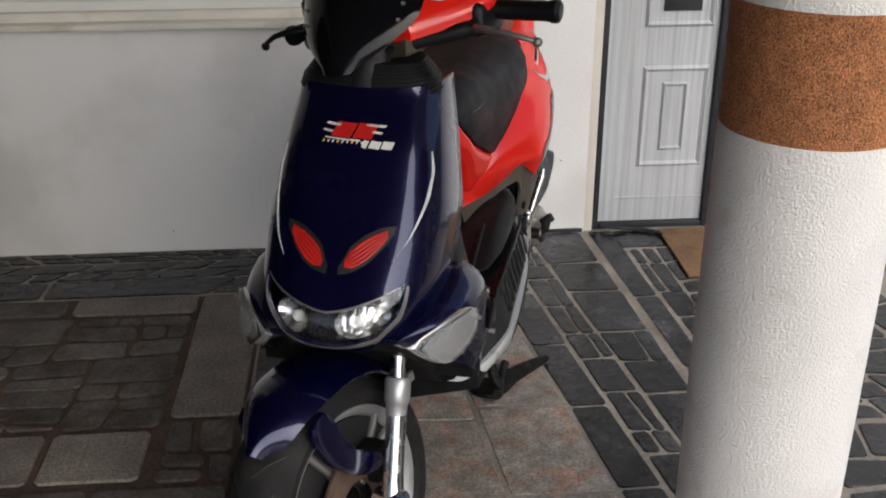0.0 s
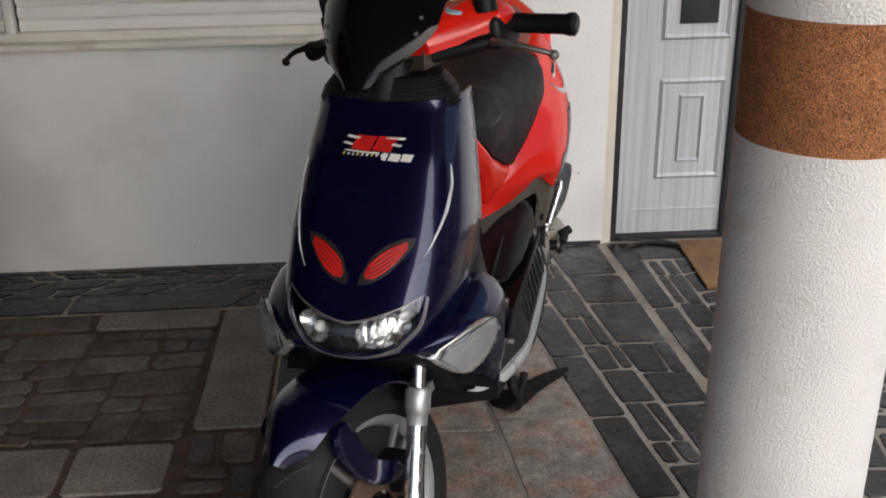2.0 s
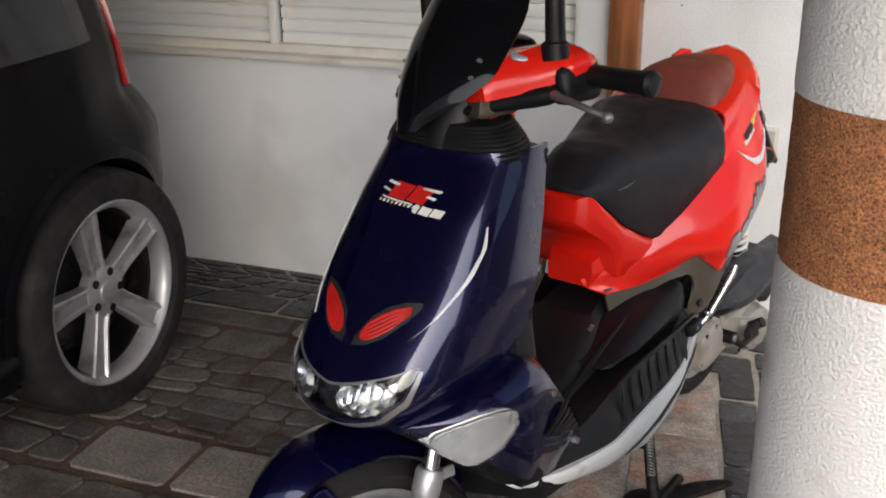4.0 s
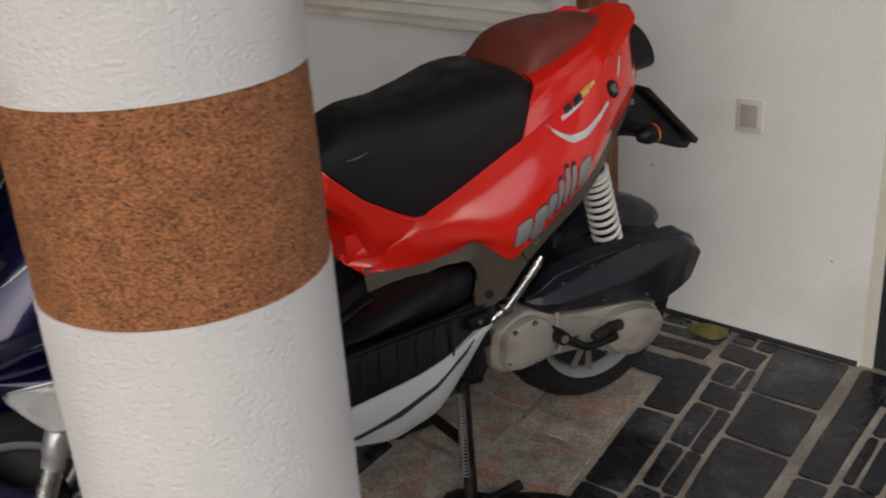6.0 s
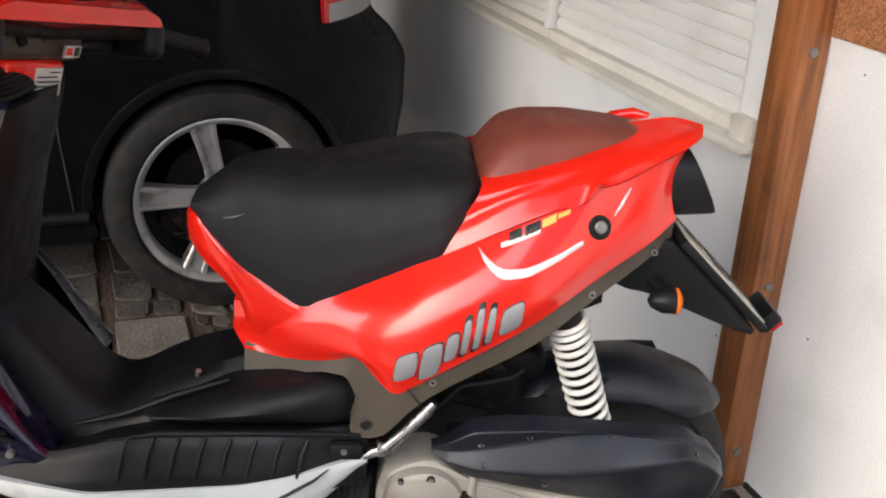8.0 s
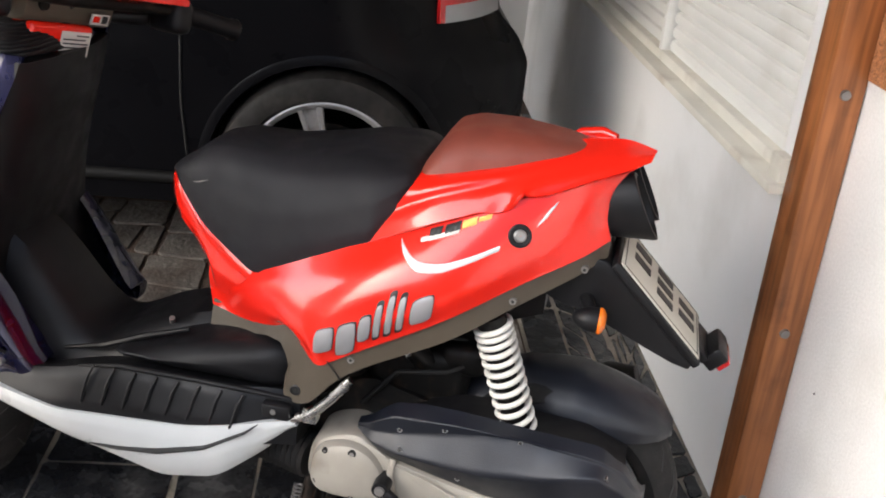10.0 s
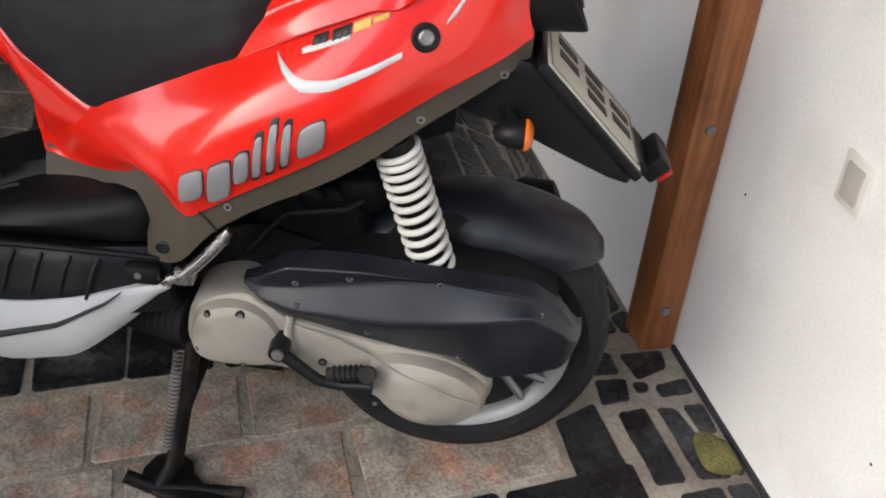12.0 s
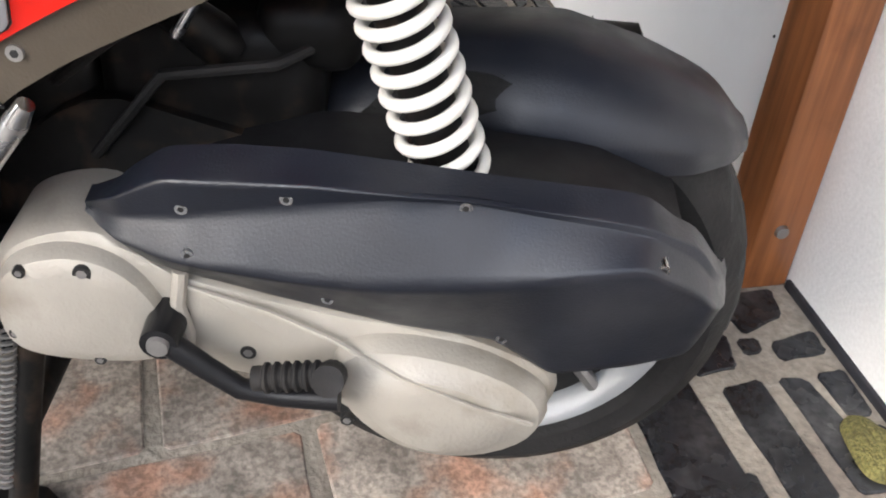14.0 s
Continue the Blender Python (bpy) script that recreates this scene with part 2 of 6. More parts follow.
LAMPDARK = material("dark_lamp_inside", (0.035, 0.037, 0.04), 0.25, metal=0.6, vary=0.2, scale=60)
LENS = glass("clear_lamp_lens", (0.95, 0.96, 0.97))
AMBER = material("amber_lens", (0.75, 0.17, 0.01), 0.2, vary=0.05)
REFLECT = material("bright_reflector", (0.66, 0.66, 0.64), 0.22, metal=0.75, vary=0.03, scale=30, rough_vary=0.04)
RIM = material("grey_silver_paint", (0.30, 0.31, 0.32), 0.42, metal=0.4, vary=0.1, scale=9, stain=(0.15, 0.14, 0.13), stain_scale=12, stain_share=0.15)
RUST = material("brown_brake_steel", (0.11, 0.07, 0.05), 0.5, metal=0.4, vary=0.25, scale=25)
SMOKE = material("black_tinted_screen", (0.004, 0.004, 0.005), 0.07, spec=0.2, vary=0.05, rough_vary=0.03)
CARPAINT = material("black_car_paint", (0.004, 0.004, 0.005), 0.3, spec=0.08, vary=0.1, scale=3, coat=0.03, rough_vary=0.05)
CARPLASTIC = material("black_bumper_plastic", (0.006, 0.006, 0.006), 0.6, spec=0.2, vary=0.15, scale=9)
TAILRED = material("red_lamp_lens", (0.50, 0.012, 0.014), 0.12, vary=0.05, coat=0.5)
# White greyed down: the shade on the plate is put into its colour.
PLATEWHITE = material("shaded_plate_white", (0.52, 0.51, 0.44), 0.4, vary=0.05)
INK = material("black_ink", (0.012, 0.012, 0.012), 0.5, vary=0.1)
YELLOW = material("yellow_decal", (0.72, 0.48, 0.10), 0.4, vary=0.05)
PALEBLUE = material("pale_blue_badge", (0.35, 0.5, 0.6), 0.35, vary=0.05)
WOOD = material("varnished_pine", (0.27, 0.098, 0.032), 0.42, vary=0.1, scale=5, stain=(0.16, 0.055, 0.018), stain_scale=9, stain_share=0.1)
GLASSDARK = material("dark_window_glass", (0.03, 0.032, 0.036), 0.08, vary=0.1)


# ---- wood grain and door lines ----
def add_grain(mat, squeeze, amount, scale):
    """Streaks along Z, multiplied into a material's colour."""
    t = mat.node_tree
    b = t.nodes["Principled BSDF"]
    old = b.inputs["Base Color"].links[0].from_socket
    co = t.nodes.new("ShaderNodeTexCoord").outputs["Object"]
    mp = t.nodes.new("ShaderNodeMapping")
    mp.inputs["Scale"].default_value = squeeze
    n = t.nodes.new("ShaderNodeTexNoise")
    n.inputs["Scale"].default_value, n.inputs["Detail"].default_value = scale, 3
    t.links.new(co, mp.inputs[0])
    t.links.new(mp.outputs[0], n.inputs["Vector"])
    r = t.nodes.new("ShaderNodeMapRange")
    r.inputs[1].default_value, r.inputs[2].default_value, r.inputs[3].default_value, r.inputs[4].default_value = 0.35, 0.65, 1 - amount, 1 + amount
    t.links.new(n.outputs["Fac"], r.inputs[0])
    m = t.nodes.new("ShaderNodeVectorMath")
    m.operation = "SCALE"
    t.links.new(old, m.inputs[0])
    t.links.new(r.outputs[0], m.inputs["Scale"])
    t.links.new(m.outputs[0], b.inputs["Base Color"])


add_grain(WOOD, (1, 1, 0.06), 0.3, 60)
add_grain(DOOR, (1, 0.02, 0.02), 0.16, 70)

# ---- ground, walls, ceiling ----
bm = bmesh.new()
bmesh.ops.create_grid(bm, x_segments=24, y_segments=24, size=400)
for v in bm.verts:
    v.co.z = -0.03
tagged(part("ground", bm, GROUND, smooth=False), "grey ground round the paved forecourt", "ground", kind="structure")

bm = bmesh.new()
box(bm, -6.0, -1.20, -0.05, 0.2, -0.03, 0.76)
box(bm, -1.20, -0.075, -0.05, 0.2, -0.03, 0.76)
box(bm, -0.16, -0.075, -0.05, 0.2, 0.76, 2.5)
box(bm, -6.0, -0.16, -0.05, 0.2, 2.1, 2.5)
box(bm, -6.0, -3.3, -0.05, 0.2, 0.76, 2.1)
wall_window = tagged(part("wall_north", bm, PLASTER, smooth=False), "white plastered house wall under a shuttered window", "wall", kind="structure")
bm = bmesh.new()
box(bm, -0.075, 0.705, 0.0, 0.2, -0.03, 1.015)
box(bm, 0.705, 1.16, 0.0, 0.2, 2.05, 2.5)
box(bm, 1.16, 6.0, 0.0, 0.2, -0.03, 1.015)
box(bm, 1.16, 6.0, 0.0, 0.2, 1.015, 2.5)
wall_door = tagged(part("wall_east", bm, PLASTER_GRAINY, smooth=False), "white plastered wall beside the grey door", "wall", kind="structure")
bm = bmesh.new()
box(bm, -0.16, 0.705, -0.006, 0.2, 1.015, 2.5)
part("stone_band", bm, MOSAIC, wall_door, "brown pebble-plaster upper wall", smooth=False)

# unseen roof: its edge, height and dark colour are set to shade the porch
bm = bmesh.new()
box(bm, -3.9, 1.30, -4.6, 0.25, 2.42, 2.68)
tagged(part("ceiling", bm, CEILING, smooth=False), "unseen brown boarded porch ceiling, sized and darkened to shade the porch", "ceiling", kind="structure")


# added wall, never in view: it keeps low sky light off from the west
bm = bmesh.new()
box(bm, -3.9, -3.7, -6.2, 0.2, -0.03, 2.68)
tagged(part("wall_west", bm, PLASTER, smooth=False), "plain white unseen wall added to block light from the west", "wall", kind="structure")
# added wall, out of view: it hides the bright horizon from the glossy paint
bm = bmesh.new()
box(bm, 4.6, 4.8, -9.0, 0.2, -0.03, 1.9)
tagged(part("wall_boundary", bm, GROUND, smooth=False), "plain grey unseen wall added to cut the bright horizon's reflection", "wall", kind="structure")

# ---- window with roller shutter ----
window = thing("window_1", pose(0, 0, 0), "window with closed cream roller shutter over a stone sill", "window", kind="structure")
for k, (x0, x1) in enumerate(((-3.3, -1.175), (-1.155, -0.16))):
    z, n = 0.795, 0
    while z < 2.08:
        bm = bmesh.new()
        prof = [(-0.012, z), (-0.022, z + 0.006), (-0.026, z + 0.02), (-0.022, z + 0.034), (-0.012, z + 0.04)]
        spread(bm, lambda u, v: Vector((u, prof[v][0], prof[v][1])), (x0 + 0.012, x1 - 0.012), range(5))
        part("shutter_slat", bm, ALU_WHITE, window)
        z += 0.04
bm = bmesh.new()
for x0, x1 in ((-1.178, -1.152), (-0.172, -0.15), (-3.32, -3.295)):
    box(bm, x0, x1, -0.048, -0.005, 0.79, 2.1, 0.002)
part("shutter_rail", bm, ALU_WHITE, window, "cream guide rails of the shutter")
bm = bmesh.new()
box(bm, -3.35, -0.085, -0.095, 0.0, 0.752, 0.772, 0.004)
box(bm, -3.35, -0.085, -0.05, 0.0, 0.772, 0.80, 0.003)
box(bm, -0.16, -0.10, -0.075, -0.04, 0.772, 0.822, 0.003)
part("window_sill", bm, SILL, window, "cream stone sill with a lipped edge")
bm = bmesh.new()
box(bm, -3.3, -0.16, 0.02, 0.06, 0.79, 2.1)
part("shutter_backing", bm, SEAL, window, smooth=False)

# ---- wooden post ----
post = thing("wooden_post", pose(0, 0, 0), "varnished brown pine post with steel bolts against the wall", "post")
bm = bmesh.new()
box(bm, -0.070, 0.016, -0.075, -0.002, 0.0, 2.5, 0.006)
part("timber", bm, WOOD, post)
for z in (0.10, 0.50, 0.985, 1.5):
    bm = bmesh.new()
    rod(bm, (0.012, -0.04, z), (0.022, -0.04, z), 0.011, 0.009, 12)
    rod(bm, (0.0, -0.04, z), (0.015, -0.04, z), 0.014, 0.014, 6)
    part("bolt", bm, STEEL, post, "dull steel bolt head")

# ---- door ----
door = thing("door_1", pose(0, 0, 0), "grey ribbed metal door with raised panels and dark seal", "door", kind="structure")
bm = bmesh.new()
box(bm, 0.703, 0.735, 0.004, 0.12, 0.0, 2.06, 0.003)
box(bm, 1.145, 1.165, 0.004, 0.12, 0.0, 2.06, 0.003)
part("door_frame", bm, SILL, door, "beige painted door frame")
bm = bmesh.new()
box(bm, 0.733, 0.757, 0.012, 0.1, 0.0, 2.05, 0.004)
box(bm, 1.125, 1.147, 0.012, 0.1, 0.0, 2.05, 0.004)
box(bm, 0.757, 1.125, 0.014, 0.1, 0.0, 0.022, 0.004)
part("seal", bm, SEAL, door, "black rubber seal")
bm = bmesh.new()
box(bm, 0.757, 1.125, 0.035, 0.09, 0.02, 2.05)
part("leaf", bm, DOOR, door, smooth=False)


def panel_frame(bm, x0, x1, z0, z1, w, d, y=0.035):
    """A raised picture frame on the door."""
    outer = [(x0, z0), (x1, z0), (x1, z1), (x0, z1)]
    inner = [(x0 + w, z0 + w), (x1 - w, z0 + w), (x1 - w, z1 - w), (x0 + w, z1 - w)]
    mid = [((a + c) / 2, (b + e) / 2) for (a, b), (c, e) in zip(outer, inner)]
    rings = [[bm.verts.new((x, yy, z)) for x, z in r] for r, yy in ((outer, y + 0.001), (mid, y - d), (inner, y + 0.001))]
    skin(bm, rings)


for x0, x1, z0, z1, w in ((0.88, 1.11, 0.22, 0.575, 0.022), (0.95, 1.04, 0.28, 0.52, 0.016), (0.875, 1.11, 0.70, 1.2, 0.022)):
    bm = bmesh.new()
    panel_frame(bm, x0, x1, z0, z1, w, 0.009)
    part("raised_panel", bm, DOOR, door, smooth=False)
bm = bmesh.new()
box(bm, 0.815, 1.12, 0.03, 0.036, 0.105, 0.112, 0.001)
part("raised_panel", bm, DOOR, door)
bm = bmesh.new()
box(bm, 0.935, 1.06, 0.028, 0.036, 0.755, 1.15, 0.002)
part("pane", bm, GLASSDARK, door, "dark glazed pane")
bm = bmesh.new()
tube(bm, [(0.765, -0.005, 0.02), (0.80, -0.02, 0.022), (0.86, -0.015, 0.012), (0.92, -0.03, 0.012), (0.955, -0.05, 0.010), (0.965, -0.08, 0.010)], 0.007, 8)
tagged(part("draught_strip", bm, SEAL), "loose black rubber draught strip lying below the door", "rubber strip")

# ---- light switch ----
switch = thing("light_switch", pose(0.384, 0, 0.600), "white flush light switch with a grey rocker on the wall", "light switch")
bm = bmesh.new()
box(bm, -0.034, 0.034, -0.007, 0.002, -0.041, 0.041, 0.003)
part("switch_plate", bm, WHITE, switch)
bm = bmesh.new()
box(bm, -0.022, 0.022, -0.0095, -0.005, -0.03, 0.028, 0.002)
part("rocker", bm, material("grey_switch_plastic", (0.42, 0.40, 0.36), 0.45), switch, "grey rocker")

# ---- round pillar ----
pillar = thing("pillar", pose(0.643, -1.806, 0), "round white rough-plastered pillar with a brown stone band", "pillar", kind="structure")


def drum(bm, z0, z1, r, lump, nz, na=160):
    rings = []
    for z in np.linspace(z0, z1, nz):
        ring = []
        for a in np.linspace(0, 2 * math.pi, na, endpoint=False):
            p = Vector((math.cos(a) * r, math.sin(a) * r, z))
            rr = r + lump * noise.noise(p * 70) + lump * 0.6 * noise.noise(p * 140)
            ring.append(bm.verts.new((math.cos(a) * rr, math.sin(a) * rr, z)))
        rings.append(ring)
    skin(bm, rings, True, True, True)


bm = bmesh.new()
drum(bm, 0.0, 0.972, 0.1395, 0.0004, 150)
part("shaft", bm, PLASTER_ROUGH, pillar, sharp=80)
bm = bmesh.new()
drum(bm, 0.970, 1.165, 0.138, 0.0007, 40)
part("stone_band", bm, MOSAIC, pillar, "brown granular stone band", sharp=80)
bm = bmesh.new()
drum(bm, 1.163, 2.5, 0.1395, 0.0004, 200)
part("shaft", bm, PLASTER_ROUGH, pillar, sharp=80)

# ---- mat and cloth ----
bm = bmesh.new()
box(bm, 0.96, 1.62, -0.40, -0.03, 0.004, 0.016, 0.004)
tagged(part("door_mat", bm, MAT), "flat brown coir mat before the grey door", "door mat")

bm = bmesh.new()
pts = [(0.262, -0.045), (0.300, -0.012), (0.345, -0.010), (0.372, -0.016), (0.368, -0.062), (0.352, -0.082), (0.305, -0.078), (0.270, -0.070)]
ring = rounded([Vector(p) for p in pts], 2)
mid = sum(ring, Vector((0, 0))) / len(ring)
rings = []
for q, z in ((0.0, 0.003), (0.02, 0.010), (0.25, 0.016), (0.5, 0.019), (0.8, 0.020)):
    rings.append([bm.verts.new((*(p + (mid - p) * q), z + (0.004 * noise.noise(Vector((p.x * 40, p.y * 40, q * 3))) if z > 0.004 else 0))) for p in ring])
skin(bm, rings, True, True, True)
tagged(part("floor_cloth", bm, SPONGE), "crumpled olive scouring cloth lying against the wall", "cloth")

bm = bmesh.new()
box(bm, 0.018, 0.70, -0.007, 0.001, 0.0, 0.014, 0.002)
tagged(part("baseboard", bm, SEAL), "thin dark joint strip along the foot of the wall", "baseboard", kind="structure")

# small dark marks on the plaster
for x, y, z in ((-0.111, -0.05, 0.323), (0.117, 0, 0.425), (-0.082, -0.05, 0.351), (0.12, 0, 0.966), (-0.687, -0.05, 0.074), (0.614, 0, 0.265)):
    bm = bmesh.new()
    rod(bm, (x, y - 0.0012, z), (x, y + 0.002, z), 0.0022, 0.0026, 8)
    part("nail_hole", bm, INK, wall_window if y < -0.02 else wall_door, "small dark mark")


# ---- motor scooter ----
# X runs forward from the rear axle, Y to the scooter's left, Z up.
scooter = thing("motor_scooter", pose(0.236, -0.547, 0, 0, 0, -105.6), "red and dark blue sports scooter parked on its stand", "scooter")
REAR_AXLE, FRONT_AXLE = Vector((-0.019, 0.004, 0.293)), Vector((1.22, 0, 0.240))
STEER = radians(-22)
RAKE = Vector((-0.46, 0, 0.888)).normalized()
TURN_AT = Vector((1.13, 0, 0.52))
STEERED = Matrix.Translation((0, -0.045, 0)) @ Matrix.Translation(TURN_AT) @ Matrix.Rotation(STEER, 4, RAKE) @ Matrix.Translation(-TURN_AT)


def steer(ob):
    """Turns a finished part with the handlebar."""
    ob.data.transform(STEERED)
    return ob


BAR_AT = Vector((1.15, 0, 0.52))
BAR_TURN = Matrix.Translation(BAR_AT) @ Matrix.Rotation(radians(-20), 4, RAKE) @ Matrix.Translation(-BAR_AT)


def steer_bar(ob):
    """The same for the parts on the handlebar."""
    ob.data.transform(Matrix.Translation((0, 0.008, 0)) @ Matrix.Translation(BAR_AT) @ Matrix.Rotation(radians(-24.5), 4, RAKE) @ Matrix.Translation(-BAR_AT))
    return ob


def steer_screen(ob):
    ob.data.transform(BAR_TURN)
    return ob


def scooter_wheel(name, centre, turned, width, spokes, size=1.0):
    c = Matrix.Translation(centre) @ Matrix.Diagonal((size, 1, size, 1))
    fix = steer if turned else (lambda o: o)
    bm = bmesh.new()
    spun(bm, [(-0.05, 0.035), (-0.05, 0.05), (0.05, 0.05), (0.05, 0.035), (-0.05, 0.035)], 32, c)
    hub = fix(part(name, bm, IRON, scooter, "dark wheel hub with cast spokes"))
    for k in range(spokes):
        a = 2 * math.pi * k / spokes
        for d, y in ((-0.10, 1), (0.10, 1), (-0.10, -1), (0.10, -1)):
            bm = bmesh.new()
            p = [centre + Vector((math.cos(a + d * q) * r, y * (width / 2 - 0.012), math.sin(a + d * q) * r)) for r, q in ((0.04, 0.3), (0.10, 0.8), (0.168 * size, 1.6))]
            tube(bm, p, [0.012, 0.008, 0.008], 8)
            fix(part("spoke", bm, STEEL, hub))
    bm = bmesh.new()
    k = width / 2 - 0.014
    spun(bm, [(k, 0.03), (k, 0.158), (-k, 0.158), (-k, 0.03)], 48, c)
    fix(part("wheel_web", bm, INK, hub, "black inside of the wheel"))
    bm = bmesh.new()
    w = width / 2
    spun(bm, [(-w, 0.172), (-w - 0.004, 0.182), (-w + 0.006, 0.184), (-w + 0.02, 0.166), (w - 0.02, 0.166), (w - 0.006, 0.184), (w + 0.004, 0.182), (w, 0.172), (w - 0.022, 0.156), (-w + 0.022, 0.156), (-w, 0.172)], 64, c)
    fix(part("rim", bm, RIM, hub, "pale silver cast rim"))
    bm = bmesh.new()
    spun(bm, [(-w + 0.004, 0.178), (-w - 0.012, 0.19), (-w - 0.016, 0.208), (-w - 0.004, 0.226), (-w * 0.6, 0.240), (0, 0.2455), (w * 0.6, 0.240), (w + 0.004, 0.226), (w + 0.016, 0.208), (w + 0.012, 0.19), (w - 0.004, 0.178)], 72, c)
    tyre = fix(part("tyre", bm, RUBBER, hub, "treaded black rubber tyre"))
    bm = bmesh.new()
    for k in range(22):
        a = 2 * math.pi * k / 22
        for s in (-1, 1):
            pts = []
            for u in np.linspace(0.12, 0.85, 8):
                y, t = s * u * (w + 0.008), a + u * 0.28 + (0.14 if s > 0 else 0)
                r = (np.interp(abs(y), (0, w * 0.6, w + 0.004), (0.2455, 0.240, 0.226)) - 0.0004) * size
                pts.append(centre + Vector((math.cos(t) * r, y, math.sin(t) * r)))
            tube(bm, pts, 0.0016, 4)
    fix(part("tread_groove", bm, INK, hub, "dark tread grooves"))
    return hub


front_wheel = scooter_wheel("front_wheel", FRONT_AXLE, True, 0.105, 5)
bm = bmesh.new()
spun(bm, [(0.055, 0.045), (0.055, 0.10), (0.060, 0.10), (0.060, 0.045), (0.055, 0.045)], 48, Matrix.Translation(FRONT_AXLE))
steer(part("brake_disc", bm, RUST, front_wheel, "dull brown steel brake disc"))
bm = bmesh.new()
box(bm, 1.13, 1.18, 0.035, 0.085, 0.26, 0.33, 0.008)
steer(part("brake_caliper", bm, IRON, front_wheel))
scooter_wheel("rear_wheel", REAR_AXLE, False, 0.115, 5, 0.968)

# fork
for s in (1, -1):
    bm = bmesh.new()
    y = 0.118 if s > 0 else -0.085
    top, mid, low = Vector((1.045, y, 0.61)), Vector((1.114, y, 0.434)), Vector((1.195, y, 0.245))
    rod(bm, top, mid, 0.0145, None, 20)
    leg = steer(part("fork_leg", bm, CHROME, scooter, "bright steel fork leg"))
    bm = bmesh.new()
    d = (low - mid).normalized()
    tube(bm, [mid - d * 0.018, mid - d * 0.012, mid + d * 0.02, mid + d * 0.03, mid + d * 0.032, mid + d * 0.05], [0.021, 0.024, 0.024, 0.021, 0.0195, 0.0195], 20)
    box(bm, mid.x - 0.05, mid.x - 0.01, mid.y - 0.004, mid.y + 0.004, mid.z - 0.012, mid.z + 0.008, 0.003)
    steer(part("fork_clamp", bm, SILVER, leg, "grey fork collar with a lug"))
    bm = bmesh.new()
    tube(bm, [mid + d * 0.045, mid + d * 0.15, mid + d * 0.2, low], [0.0185, 0.0185, 0.021, 0.023], 20)
    rod(bm, low + Vector((0, s * 0.024, 0)), low - Vector((0, s * 0.03, 0)), 0.022, 0.022, 20)
    rod(bm, low + Vector((0, s * 0.034, 0)), low + Vector((0, s * 0.02, 0)), 0.012, 0.012, 6)
    steer(part("fork_slider", bm, CHROME if s > 0 else SILVER, leg, "silver fork slider with axle nut"))

# front mudguard
bm = bmesh.new()


def guard(u, v):
    """A beak over the wheel: v runs from its rear edge to the blunt tip, u across."""
    a = radians(148 - 98 * v)
    r = smoothed([(0, 0.262), (0.4, 0.285), (0.75, 0.285), (1, 0.262)], v, 0.08)
    w = smoothed([(0, 0.075), (0.35, 0.092), (0.7, 0.088), (0.9, 0.056), (1, 0.016)], v, 0.04)
    drop = 0.034 * abs(u) ** 2.2
    return Vector((FRONT_AXLE.x + math.cos(a) * (r - drop), u * w, FRONT_AXLE.z + math.sin(a) * (r - drop)))


spread(bm, guard, np.linspace(-1, 1, 21), np.linspace(0, 1, 40))
thicken(bm, 0.006)
mudguard = steer(part("front_mudguard", bm, BLUE, scooter, "glossy dark blue pointed front mudguard"))
for s in (1, -1):
    bm = bmesh.new()
    poly = [(1.322, 0.446), (1.298, 0.472), (1.266, 0.470), (1.248, 0.400), (1.212, 0.350), (1.152, 0.318), (1.156, 0.288), (1.215, 0.302), (1.270, 0.345), (1.303, 0.395)]
    pillow(bm, poly, s * 0.074, s * 0.086, 0.0, 0.004, 2)
    steer(part("mudguard_blade", bm, BLUE, mudguard, "dark blue stay down to the fork"))

# front shield
NOSE = [(0.565, 1.22), (0.60, 1.296), (0.65, 1.298), (0.72, 1.237), (0.76, 1.200), (0.84, 1.132), (0.89, 1.092), (0.92, 1.060), (0.965, 1.016)]
BACK = [(0.565, 1.03), (0.65, 1.0), (0.80, 0.954), (0.965, 0.888)]
SIDE = [(0.565, 0.095), (0.60, 0.128), (0.66, 0.166), (0.76, 0.168), (0.86, 0.154), (0.965, 0.134)]


def shield(u, z, off=0.0):
    """A point of the shield: u runs from its right rear edge (-1) over the nose (0) to its left rear edge (1)."""
    xf, xr, w = smoothed(NOSE, z, 0.02), smoothed(BACK, z, 0.02), smoothed(SIDE, z, 0.02)
    a = u * math.pi / 2
    c, s = max(math.cos(a), 0.0), math.sin(a)
    p = Vector((xr + (xf - xr) * c ** 0.75, math.copysign(w * abs(s) ** 0.76, s), z))
    if off:
        q = Vector((c / max(xf - xr, 0.05), s / w, 0.35 / 0.15)).normalized()
        p += Vector((q.x, q.y, q.z * 0.35)).normalized() * off
    return p


def across(y, z):
    """The shield's u at that distance from the middle."""
    w = smoothed(SIDE, z, 0.02)
    return math.copysign(math.asin(min(abs(y) / w, 1.0) ** (1 / 0.76)) / (math.pi / 2), y)


LAMP_LOW = [(0, -0.118, 0.690), (0.12, -0.110, 0.648), (0.25, -0.080, 0.618), (0.5, 0, 0.602), (0.75, 0.080, 0.618), (0.88, 0.110, 0.648), (1, 0.118, 0.690)]
LAMP_TOP = [(0, -0.116, 0.694), (0.25, -0.060, 0.676), (0.5, 0, 0.664), (0.75, 0.060, 0.676), (1, 0.116, 0.694)]


def rows(table):
    return [(a, across(y, z), z) for a, y, z in table]


